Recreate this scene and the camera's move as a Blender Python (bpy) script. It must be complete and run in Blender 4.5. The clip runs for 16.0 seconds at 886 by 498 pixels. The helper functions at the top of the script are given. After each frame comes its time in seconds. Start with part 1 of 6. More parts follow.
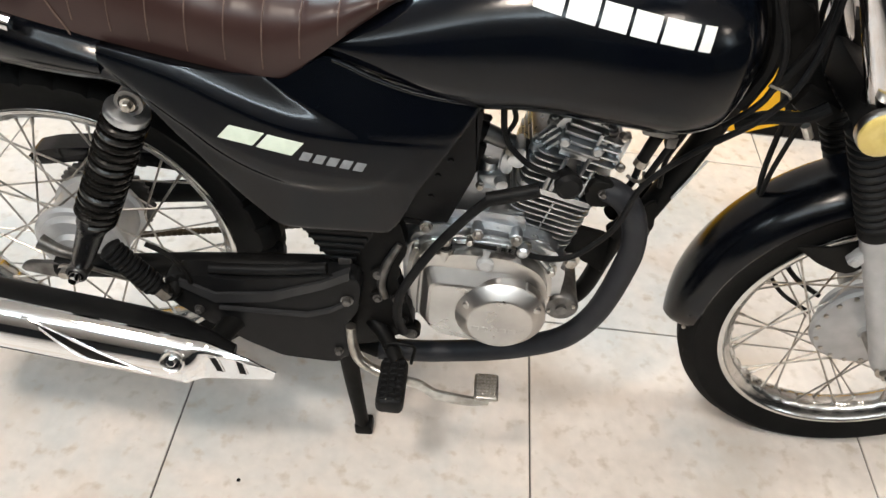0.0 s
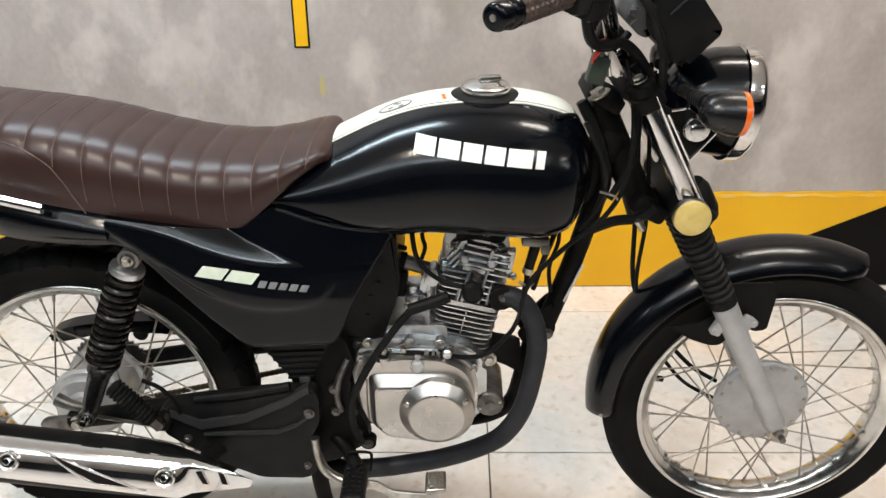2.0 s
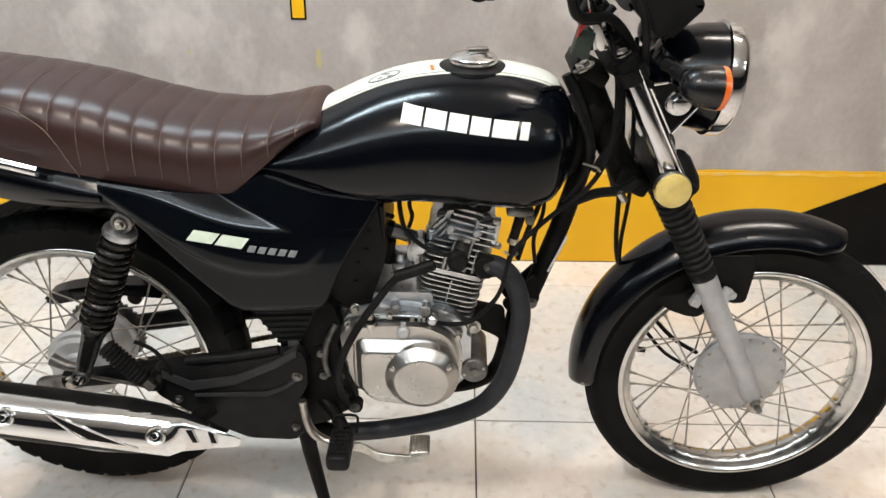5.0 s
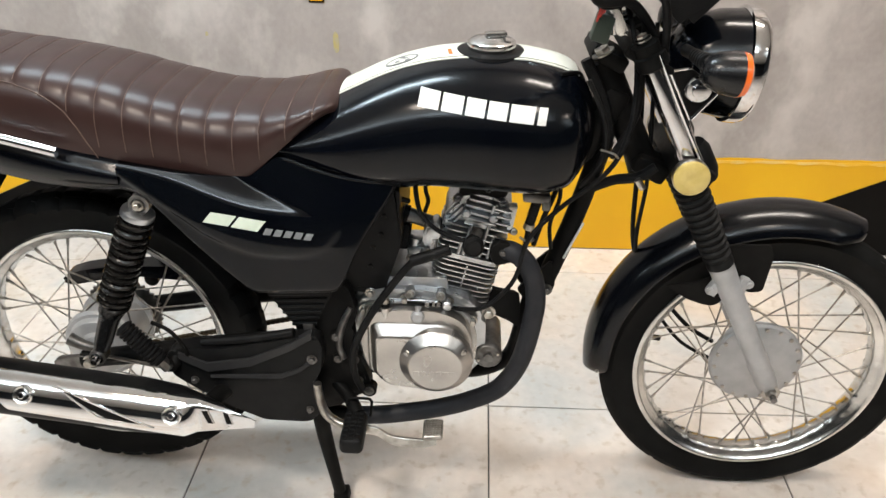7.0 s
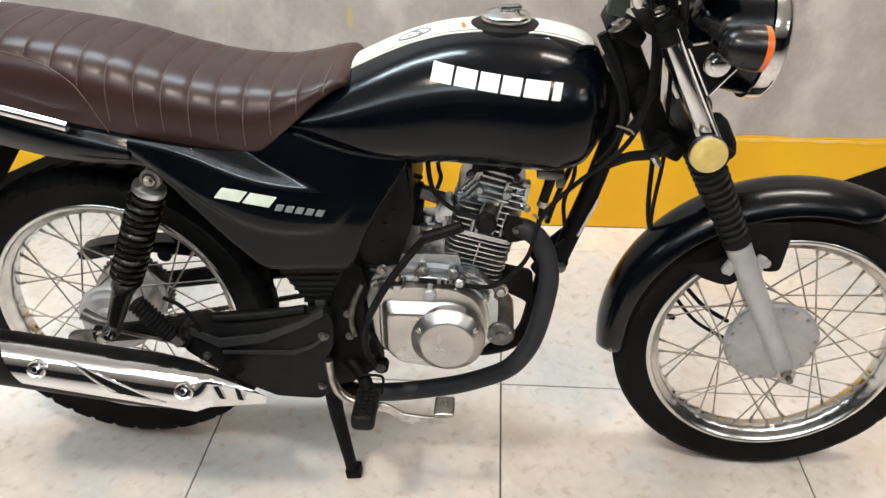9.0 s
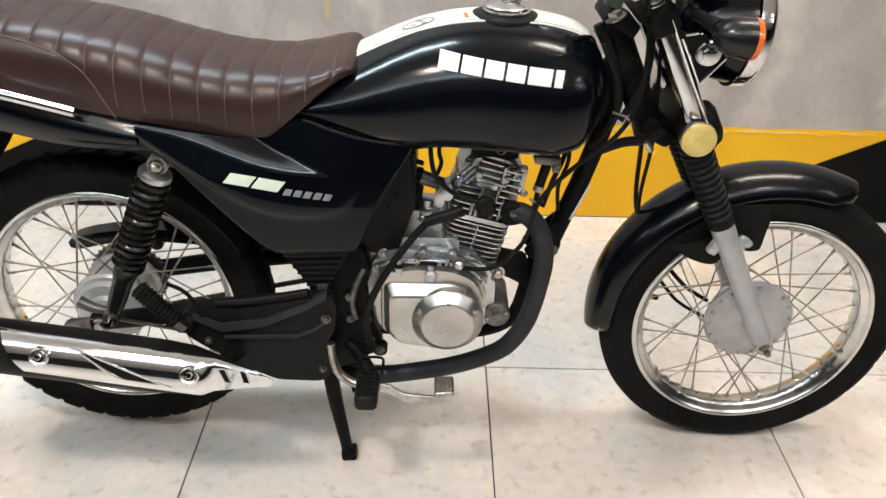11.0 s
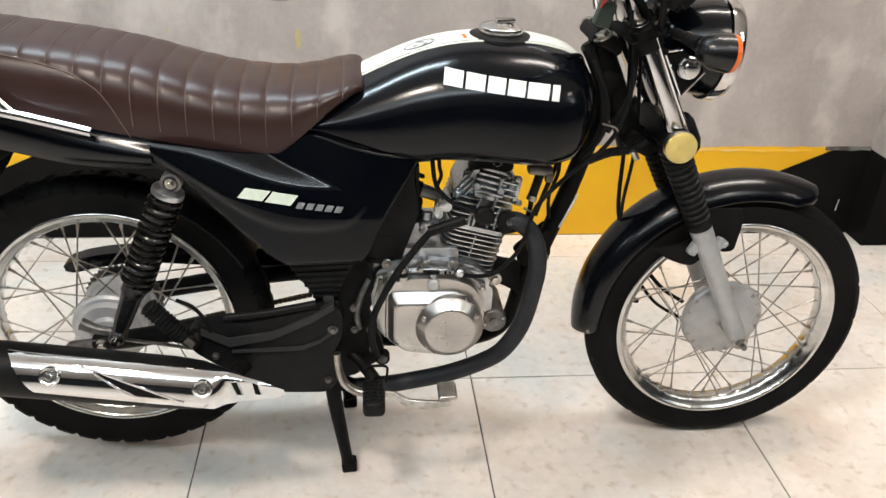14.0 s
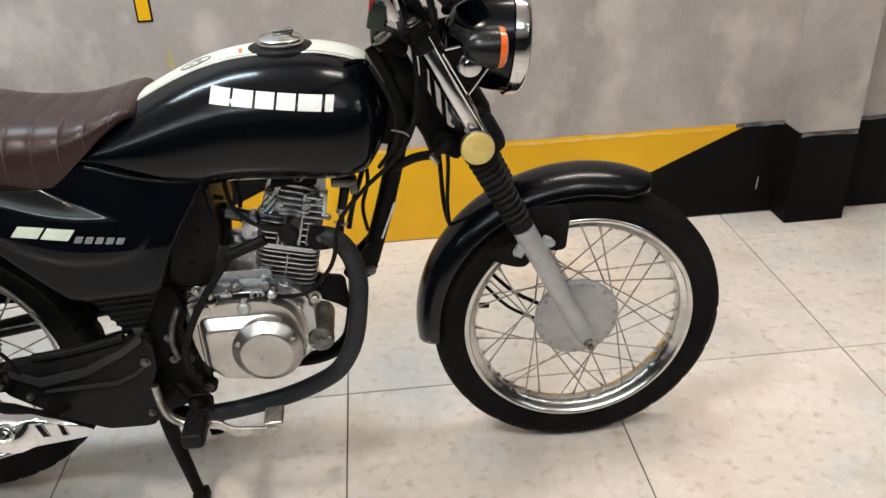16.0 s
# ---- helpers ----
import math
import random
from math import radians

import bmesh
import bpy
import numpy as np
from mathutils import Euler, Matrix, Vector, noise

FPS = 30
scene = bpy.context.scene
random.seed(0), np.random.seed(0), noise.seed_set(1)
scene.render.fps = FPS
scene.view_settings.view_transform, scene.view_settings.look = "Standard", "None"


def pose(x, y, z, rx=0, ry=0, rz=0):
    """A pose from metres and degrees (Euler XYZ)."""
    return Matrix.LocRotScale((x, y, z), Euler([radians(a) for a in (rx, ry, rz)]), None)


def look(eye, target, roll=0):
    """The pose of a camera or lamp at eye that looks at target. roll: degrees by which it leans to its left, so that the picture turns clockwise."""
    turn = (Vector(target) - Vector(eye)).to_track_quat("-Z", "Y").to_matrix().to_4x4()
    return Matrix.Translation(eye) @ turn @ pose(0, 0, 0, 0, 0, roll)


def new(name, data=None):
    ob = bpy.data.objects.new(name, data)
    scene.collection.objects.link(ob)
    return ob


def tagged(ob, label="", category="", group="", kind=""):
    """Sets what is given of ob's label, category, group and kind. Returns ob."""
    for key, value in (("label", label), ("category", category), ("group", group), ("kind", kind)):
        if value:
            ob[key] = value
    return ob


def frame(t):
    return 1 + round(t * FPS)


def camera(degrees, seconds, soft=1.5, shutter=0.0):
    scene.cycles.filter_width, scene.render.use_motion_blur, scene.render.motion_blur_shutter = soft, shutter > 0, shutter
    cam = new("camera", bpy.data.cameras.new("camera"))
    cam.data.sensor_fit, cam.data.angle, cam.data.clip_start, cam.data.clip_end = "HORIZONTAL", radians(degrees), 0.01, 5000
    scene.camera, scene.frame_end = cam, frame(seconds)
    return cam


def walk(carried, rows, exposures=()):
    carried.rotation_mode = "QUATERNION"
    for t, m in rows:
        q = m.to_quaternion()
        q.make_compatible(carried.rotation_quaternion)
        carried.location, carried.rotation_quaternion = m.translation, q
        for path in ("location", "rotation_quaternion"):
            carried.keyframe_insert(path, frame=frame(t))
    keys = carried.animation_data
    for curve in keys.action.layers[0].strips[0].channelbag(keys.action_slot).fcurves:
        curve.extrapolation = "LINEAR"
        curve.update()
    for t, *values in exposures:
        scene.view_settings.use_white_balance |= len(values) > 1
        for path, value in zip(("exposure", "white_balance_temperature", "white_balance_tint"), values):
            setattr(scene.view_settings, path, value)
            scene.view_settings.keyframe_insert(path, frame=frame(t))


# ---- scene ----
cam = camera(57.5, 16.0)
PATH = [
    (0, (-0.197, -1.073, 1.194), (-0.182, 0.372, -0.189), 6.8),
    (0.5, (-0.262, -1.155, 1.196), (-0.269, 0.327, -0.147), 10.5),
    (1, (-0.188, -1.233, 1.213), (-0.369, 0.349, 0.003), 10.7),
    (1.5, (-0.075, -1.34, 1.213), (-0.227, 0.329, 0.121), 6.6),
    (2, (-0.064, -1.396, 1.207), (-0.103, 0.39, 0.308), -0.8),
    (2.5, (-0.087, -1.379, 1.212), (-0.081, 0.433, 0.366), -1.9),
    (3, (-0.072, -1.371, 1.207), (-0.083, 0.428, 0.333), -3.3),
    (3.5, (-0.033, -1.424, 1.21), (-0.049, 0.361, 0.306), -2.1),
    (6, (-0.048, -1.43, 1.2), (-0.112, 0.328, 0.248), 0.9),
    (6.5, (-0.051, -1.432, 1.198), (-0.145, 0.331, 0.259), 0.8),
    (7, (-0.041, -1.427, 1.204), (-0.118, 0.316, 0.227), 0.2),
    (7.5, (-0.04, -1.439, 1.195), (-0.079, 0.308, 0.222), -0.1),
    (8, (-0.044, -1.44, 1.193), (-0.09, 0.313, 0.232), 0.2),
    (8.5, (-0.046, -1.437, 1.193), (-0.081, 0.305, 0.21), 0.8),
    (9, (-0.037, -1.418, 1.196), (-0.15, 0.297, 0.173), -0.1),
    (11.5, (-0.218, -1.491, 1.197), (-0.176, 0.223, 0.168), 1.9),
    (12, (-0.311, -1.516, 1.19), (-0.319, 0.182, 0.132), 1.9),
    (12.5, (-0.301, -1.547, 1.187), (-0.33, 0.176, 0.173), 1.3),
    (13, (-0.275, -1.549, 1.199), (-0.251, 0.183, 0.2), 1.6),
    (13.5, (-0.269, -1.569, 1.189), (-0.119, 0.175, 0.222), 1.5),
    (14, (-0.259, -1.546, 1.185), (-0.058, 0.205, 0.242), 2.6),
    (14.5, (-0.204, -1.549, 1.18), (-0.066, 0.233, 0.283), 2.6),
    (15, (-0.047, -1.572, 1.192), (0.07, 0.214, 0.299), 0.1),
    (15.5, (0.054, -1.598, 1.202), (0.092, 0.18, 0.287), -1.3),
    (16, (0.127, -1.521, 1.186), (0.257, 0.235, 0.236), -2.8),
]
walk(cam, [(t, look(eye, target, roll)) for t, eye, target, roll in PATH],
     exposures=[(0, -0.28), (2, -0.36), (8, -0.32), (12.5, -0.33), (14.5, -0.34), (15.5, -0.41), (16, -0.62)])

# ---- world and lamps ----
world = bpy.data.worlds.new("garage_world")
scene.world = world
world.use_nodes = True
world.node_tree.nodes["Background"].inputs[0].default_value = (0.9, 0.95, 1.0, 1)
world.node_tree.nodes["Background"].inputs[1].default_value = 0.02

CEIL = 2.75


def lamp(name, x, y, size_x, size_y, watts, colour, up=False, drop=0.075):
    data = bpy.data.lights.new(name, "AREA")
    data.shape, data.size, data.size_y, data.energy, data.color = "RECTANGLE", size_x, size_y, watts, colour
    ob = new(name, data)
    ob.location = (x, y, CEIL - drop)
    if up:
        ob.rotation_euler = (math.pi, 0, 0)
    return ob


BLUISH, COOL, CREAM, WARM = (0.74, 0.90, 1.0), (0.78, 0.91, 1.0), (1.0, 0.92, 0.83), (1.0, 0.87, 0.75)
# hanging lights, unseen, set from highlights: x, y, length, width, watts, tint
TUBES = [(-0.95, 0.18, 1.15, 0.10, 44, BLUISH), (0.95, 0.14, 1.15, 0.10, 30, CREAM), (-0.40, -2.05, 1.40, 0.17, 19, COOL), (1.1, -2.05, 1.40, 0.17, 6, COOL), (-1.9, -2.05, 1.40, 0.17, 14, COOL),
         # two more tubes, added to light the far right and left walls
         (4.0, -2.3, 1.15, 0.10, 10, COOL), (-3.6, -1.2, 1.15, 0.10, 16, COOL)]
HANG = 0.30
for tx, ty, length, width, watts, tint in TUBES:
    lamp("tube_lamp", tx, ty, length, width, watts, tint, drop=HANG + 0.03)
    # added fill: brightens the unseen ceiling for bounce and reflections
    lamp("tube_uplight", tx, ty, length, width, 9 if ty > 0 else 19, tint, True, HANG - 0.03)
# unseen downlights, inferred from warm highlights and the warm near floor
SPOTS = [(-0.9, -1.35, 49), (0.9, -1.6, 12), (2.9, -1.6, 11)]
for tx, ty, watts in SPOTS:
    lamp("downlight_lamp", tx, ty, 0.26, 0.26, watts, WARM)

# ---- materials ----
def mat(name, base, rough=0.5, metal=0.0, second=None, scale=20.0, detail=4.0, spread=(0.35, 0.65), bump=0.0,
        bump_scale=120.0, rough_var=0.0, coat=0.0, spec=0.5, transmission=0.0, ior=1.45, per_piece=0.0):
    """A principled material: two base colours mixed by noise, varied roughness and a fine relief."""
    m = bpy.data.materials.new(name)
    m.use_nodes = True
    n, l = m.node_tree.nodes, m.node_tree.links
    b = n["Principled BSDF"]
    b.inputs["Base Color"].default_value = (*base, 1)
    b.inputs["Roughness"].default_value = rough
    b.inputs["Metallic"].default_value = metal
    b.inputs["Coat Weight"].default_value = coat
    b.inputs["Coat Roughness"].default_value = 0.08
    b.inputs["Specular IOR Level"].default_value = spec
    b.inputs["Transmission Weight"].default_value = transmission
    b.inputs["IOR"].default_value = ior
    co = n.new("ShaderNodeTexCoord")
    if second:
        t = n.new("ShaderNodeTexNoise")
        t.inputs["Scale"].default_value, t.inputs["Detail"].default_value = scale, detail
        l.new(co.outputs["Object"], t.inputs["Vector"])
        r = n.new("ShaderNodeValToRGB")
        r.color_ramp.elements[0].position, r.color_ramp.elements[1].position = spread
        r.color_ramp.elements[0].color, r.color_ramp.elements[1].color = (*base, 1), (*second, 1)
        l.new(t.outputs["Fac"], r.inputs["Fac"])
        out = r.outputs["Color"]
        if per_piece:
            info = n.new("ShaderNodeObjectInfo")
            hsv = n.new("ShaderNodeHueSaturation")
            mr = n.new("ShaderNodeMapRange")
            mr.inputs["To Min"].default_value, mr.inputs["To Max"].default_value = 1 - per_piece, 1 + per_piece
            l.new(info.outputs["Random"], mr.inputs["Value"])
            l.new(mr.outputs["Result"], hsv.inputs["Value"])
            l.new(out, hsv.inputs["Color"])
            out = hsv.outputs["Color"]
        l.new(out, b.inputs["Base Color"])
    if rough_var:
        t2 = n.new("ShaderNodeTexNoise")
        t2.inputs["Scale"].default_value, t2.inputs["Detail"].default_value = scale * 2.3, 5
        l.new(co.outputs["Object"], t2.inputs["Vector"])
        mr = n.new("ShaderNodeMapRange")
        mr.inputs["To Min"].default_value, mr.inputs["To Max"].default_value = max(0.02, rough - rough_var), min(1, rough + rough_var)
        l.new(t2.outputs["Fac"], mr.inputs["Value"])
        l.new(mr.outputs["Result"], b.inputs["Roughness"])
    if bump:
        t3 = n.new("ShaderNodeTexNoise")
        t3.inputs["Scale"].default_value, t3.inputs["Detail"].default_value = bump_scale, 3
        l.new(co.outputs["Object"], t3.inputs["Vector"])
        bp = n.new("ShaderNodeBump")
        bp.inputs["Strength"].default_value, bp.inputs["Distance"].default_value = bump, 0.002
        l.new(t3.outputs["Fac"], bp.inputs["Height"])
        l.new(bp.outputs["Normal"], b.inputs["Normal"])
    return m


PAINT = mat("black_paint", (0.0012, 0.0018, 0.0036), 0.15, second=(0.0022, 0.003, 0.0045), scale=9, rough_var=0.03, spec=0.29, bump=0.03, bump_scale=260)
GUARD = mat("soft_black_mudguard_paint", (0.0014, 0.0020, 0.0036), 0.19, second=(0.0024, 0.003, 0.0045), scale=9, rough_var=0.05, spec=0.36, bump=0.03, bump_scale=300)
PLASTIC = mat("black_plastic", (0.006, 0.006, 0.0065), 0.42, second=(0.010, 0.010, 0.010), scale=30, rough_var=0.08, bump=0.06, bump_scale=600, spec=0.13)
MATTE = mat("matt_black_steel", (0.004, 0.004, 0.004), 0.5, second=(0.009, 0.0085, 0.008), scale=25, spec=0.11, rough_var=0.12, bump=0.08, bump_scale=200)
RUBBER = mat("tyre_rubber", (0.005, 0.005, 0.005), 0.65, second=(0.009, 0.0088, 0.0085), scale=14, spec=0.11, rough_var=0.1, bump=0.1, bump_scale=300)
BOOT = mat("boot_rubber", (0.005, 0.005, 0.0055), 0.5, second=(0.010, 0.010, 0.010), scale=40, spec=0.15, rough_var=0.1)
CHROME = mat("chrome", (0.67, 0.67, 0.68), 0.055, 1.0, second=(0.60, 0.60, 0.605), scale=12, rough_var=0.03, bump=0.22, bump_scale=17)
# chrome darkened in its colour to imitate the dim surroundings it would reflect
FORKCHROME = mat("worn_hard_chrome", (0.60, 0.60, 0.62), 0.11, 1.0, second=(0.52, 0.51, 0.51), scale=30, rough_var=0.05)
ALLOY = mat("polished_alloy", (0.68, 0.675, 0.66), 0.20, 1.0, second=(0.55, 0.55, 0.54), scale=35, rough_var=0.07, bump=0.03)
CAST = mat("cast_aluminium", (0.56, 0.58, 0.60), 0.30, 0.95, second=(0.40, 0.415, 0.43), scale=30, rough_var=0.08, bump=0.10, bump_scale=700)
COVER = mat("satin_engine_cover", (0.47, 0.455, 0.435), 0.29, 0.97, second=(0.36, 0.345, 0.33), scale=14, rough_var=0.06, bump=0.06, bump_scale=500)
GREYPAINT = mat("silver_grey_paint", (0.44, 0.445, 0.45), 0.38, 0.25, second=(0.36, 0.365, 0.37), scale=30, rough_var=0.08, bump=0.06, bump_scale=400)
STEEL = mat("zinc_steel", (0.50, 0.48, 0.45), 0.33, 1.0, second=(0.30, 0.28, 0.25), scale=60, rough_var=0.12)
DULL = mat("dull_oxidised_steel", (0.20, 0.195, 0.19), 0.45, 0.8, second=(0.09, 0.085, 0.08), scale=40, rough_var=0.15, bump=0.1)
PIPE = mat("dark_grey_heatproof_paint", (0.018, 0.019, 0.023), 0.5, second=(0.028, 0.029, 0.033), scale=22, spec=0.25, rough_var=0.1, bump=0.06, bump_scale=300)
LEATHER = mat("brown_leather", (0.031, 0.0162, 0.0143), 0.33, second=(0.036, 0.019, 0.0168), scale=9, rough_var=0.07, bump=0.05, bump_scale=500, spec=0.31)
THREAD = mat("tan_thread", (0.13, 0.088, 0.072), 0.8, second=(0.085, 0.055, 0.045), scale=90)
SPRING = mat("satin_black_spring_steel", (0.006, 0.0055, 0.005), 0.22, second=(0.009, 0.0082, 0.0075), scale=40, rough_var=0.05, spec=0.33)
SATIN = mat("satin_black_plastic", (0.006, 0.006, 0.0068), 0.26, second=(0.009, 0.009, 0.010), scale=30, rough_var=0.05, bump=0.04, bump_scale=500, spec=0.4)
WHITE = mat("cream_white_decal", (0.74, 0.76, 0.68), 0.3, second=(0.68, 0.70, 0.62), scale=20, coat=0.3)
LETTER = mat("white_sticker", (0.82, 0.82, 0.80), 0.32, second=(0.74, 0.74, 0.72), scale=60)
MINT = mat("pale_green_sticker", (0.66, 0.74, 0.64), 0.35, second=(0.58, 0.66, 0.56), scale=60)
GREYDECAL = mat("grey_sticker", (0.16, 0.17, 0.18), 0.4, second=(0.22, 0.23, 0.24), scale=90)
AMBER = mat("yellowed_reflector", (0.70, 0.55, 0.19), 0.28, second=(0.60, 0.45, 0.13), scale=60, bump=0.25, bump_scale=900, coat=0.4)
ORANGE = mat("orange_lens", (0.85, 0.16, 0.02), 0.15, second=(0.75, 0.12, 0.015), scale=50, coat=0.5)
DARKAMBER = mat("smoked_amber_lens", (0.06, 0.03, 0.012), 0.2, second=(0.08, 0.04, 0.015), scale=50)
RED = mat("red_lens", (0.32, 0.009, 0.009), 0.15, second=(0.20, 0.006, 0.006), scale=50, coat=0.5)
GLASS = mat("clear_glass", (0.95, 0.96, 0.96), 0.03, transmission=1.0)
REDWIRE = mat("red_wire", (0.45, 0.03, 0.02), 0.45)
BROWNGRIP = mat("brown_grip_rubber", (0.050, 0.032, 0.026), 0.55, second=(0.072, 0.048, 0.040), scale=40, rough_var=0.08)
GOLD = mat("old_gold_chain_steel", (0.12, 0.095, 0.06), 0.45, 0.9, second=(0.05, 0.042, 0.03), scale=80)
YELLOW = mat("yellow_wall_paint", (0.84, 0.47, 0.006), 0.42, second=(0.77, 0.41, 0.005), scale=3.5, rough_var=0.08, bump=0.12, bump_scale=90)
BLACKWALL = mat("black_wall_paint", (0.005, 0.0045, 0.0042), 0.55, second=(0.008, 0.0072, 0.0068), scale=5, spec=0.09, rough_var=0.1, bump=0.15, bump_scale=90)
GROUT = mat("dark_grout", (0.10, 0.09, 0.08), 0.85, second=(0.05, 0.045, 0.04), scale=30)
CEILM = mat("white_ceiling_paint", (0.82, 0.79, 0.75), 0.8, second=(0.76, 0.73, 0.69), scale=4)
PLAINWALL = mat("blue_grey_side_wall", (0.055, 0.060, 0.068), 0.7, second=(0.04, 0.045, 0.052), scale=3, bump=0.2, bump_scale=40)


def layered(name, stops, scale, rough, rough_var, bump, fine, spots=None, per_piece=0.0, coords="Object", stretch=None, stain=None):
    """Large clouds times fine grain: concrete and stone-like tiles."""
    m = bpy.data.materials.new(name)
    m.use_nodes = True
    n, l = m.node_tree.nodes, m.node_tree.links
    b = n["Principled BSDF"]
    if coords == "World":
        co_out = n.new("ShaderNodeNewGeometry").outputs["Position"]
    else:
        co_out = n.new("ShaderNodeTexCoord").outputs[coords]
    if stretch:
        mp = n.new("ShaderNodeMapping")
        mp.inputs["Scale"].default_value = stretch
        l.new(co_out, mp.inputs["Vector"])
        co_out = mp.outputs["Vector"]
    big = n.new("ShaderNodeTexNoise")
    big.inputs["Scale"].default_value, big.inputs["Detail"].default_value, big.inputs["Distortion"].default_value = scale, 6, 0.6
    l.new(co_out, big.inputs["Vector"])
    ramp = n.new("ShaderNodeValToRGB")
    el = ramp.color_ramp.elements
    while len(el) < len(stops):
        el.new(0.5)
    for e, (p, c) in zip(el, stops):
        e.position, e.color = p, (*c, 1)
    l.new(big.outputs["Fac"], ramp.inputs["Fac"])
    grain = n.new("ShaderNodeTexNoise")
    grain.inputs["Scale"].default_value, grain.inputs["Detail"].default_value = fine, 4
    l.new(co_out, grain.inputs["Vector"])
    gr = n.new("ShaderNodeMapRange")
    gr.inputs["To Min"].default_value, gr.inputs["To Max"].default_value = 0.86, 1.12
    l.new(grain.outputs["Fac"], gr.inputs["Value"])
    mix = n.new("ShaderNodeMix")
    mix.data_type, mix.blend_type = "RGBA", "MULTIPLY"
    mix.inputs["Factor"].default_value = 1.0
    l.new(ramp.outputs["Color"], mix.inputs["A"])
    l.new(gr.outputs["Result"], mix.inputs["B"])
    out = mix.outputs["Result"]
    for spots in [q for q in (spots, stain) if q]:
        v = n.new("ShaderNodeTexNoise")
        v.inputs["Scale"].default_value, v.inputs["Detail"].default_value = spots[1], 7
        l.new(co_out, v.inputs["Vector"])
        vr = n.new("ShaderNodeMapRange")
        vr.inputs["From Min"].default_value, vr.inputs["From Max"].default_value = spots[2], spots[3]
        l.new(v.outputs["Fac"], vr.inputs["Value"])
        m2 = n.new("ShaderNodeMix")
        m2.data_type = "RGBA"
        l.new(vr.outputs["Result"], m2.inputs["Factor"])
        l.new(out, m2.inputs["A"])
        m2.inputs["B"].default_value = (*spots[0], 1)
        out = m2.outputs["Result"]
    if per_piece:
        info = n.new("ShaderNodeObjectInfo")
        hsv = n.new("ShaderNodeHueSaturation")
        mr = n.new("ShaderNodeMapRange")
        mr.inputs["To Min"].default_value, mr.inputs["To Max"].default_value = 1 - per_piece, 1 + per_piece
        l.new(info.outputs["Random"], mr.inputs["Value"])
        l.new(mr.outputs["Result"], hsv.inputs["Value"])
        l.new(out, hsv.inputs["Color"])
        out = hsv.outputs["Color"]
    l.new(out, b.inputs["Base Color"])
    rr = n.new("ShaderNodeMapRange")
    rr.inputs["To Min"].default_value, rr.inputs["To Max"].default_value = rough - rough_var, rough + rough_var
    l.new(big.outputs["Fac"], rr.inputs["Value"])
    l.new(rr.outputs["Result"], b.inputs["Roughness"])
    bp = n.new("ShaderNodeBump")
    bp.inputs["Strength"].default_value, bp.inputs["Distance"].default_value = bump, 0.003
    l.new(grain.outputs["Fac"], bp.inputs["Height"])
    l.new(bp.outputs["Normal"], b.inputs["Normal"])
    return m


CONCRETE = layered("bare_concrete", [(0.30, (0.310, 0.275, 0.255)), (0.45, (0.368, 0.329, 0.307)), (0.56, (0.404, 0.363, 0.340)), (0.70, (0.472, 0.428, 0.403))],
                   3.4, 0.55, 0.1, 0.12, 60, spots=((0.535, 0.490, 0.458), 7.0, 0.53, 0.70), coords="World", stretch=(1.15, 1.0, 0.85), stain=((0.335, 0.300, 0.262), 6.0, 0.60, 0.80))
# the greyer lowest stop paints patches of cool light into the tiles
TILE = layered("cream_polished_tile", [(0.32, (0.610, 0.605, 0.580)), (0.43, (0.680, 0.640, 0.597)), (0.53, (0.735, 0.661, 0.598)), (0.70, (0.770, 0.700, 0.636))],
               3.2, 0.17, 0.05, 0.02, 45, spots=((0.50, 0.41, 0.32), 34.0, 0.56, 0.80), per_piece=0.045, coords="World", stain=((0.57, 0.465, 0.375), 3.6, 0.52, 0.76))
# guard plastic lightened: the sheen on the lit ridges is in the colour
RIDGE = mat("worn_grey_black_plastic", (0.019, 0.019, 0.020), 0.40, second=(0.026, 0.026, 0.027), scale=30, rough_var=0.08, spec=0.3, bump=0.05, bump_scale=500)
PODGREY = mat("charcoal_plastic", (0.030, 0.030, 0.032), 0.38, second=(0.040, 0.040, 0.042), scale=25, rough_var=0.1, spec=0.3, bump=0.04, bump_scale=400)
SIDEPAINT = mat("black_cover_plastic", (0.0012, 0.0018, 0.0034), 0.09, second=(0.0022, 0.003, 0.0045), scale=9, rough_var=0.03, spec=0.35, bump=0.02, bump_scale=260)


# ---- mesh helpers ----
def part(name, bm, material, parent=None, label="", sharp=40):
    """Links a bmesh as one mesh object, under a thing or a part."""
    bmesh.ops.recalc_face_normals(bm, faces=bm.faces)
    me = bpy.data.meshes.new(name)
    bm.to_mesh(me)
    bm.free()
    for p in me.polygons:
        p.use_smooth = True
    me.set_sharp_from_angle(angle=radians(sharp))
    me.materials.append(material)
    ob = new(name, me)
    ob.parent = parent
    if label:
        tagged(ob, label)
    return ob


def again(ob, parent=None, m=None):
    """Another object on the same mesh."""
    o = new(ob.name.split(".")[0], ob.data)
    o.parent = parent or ob.parent
    if m is not None:
        o.matrix_basis = m
    return o


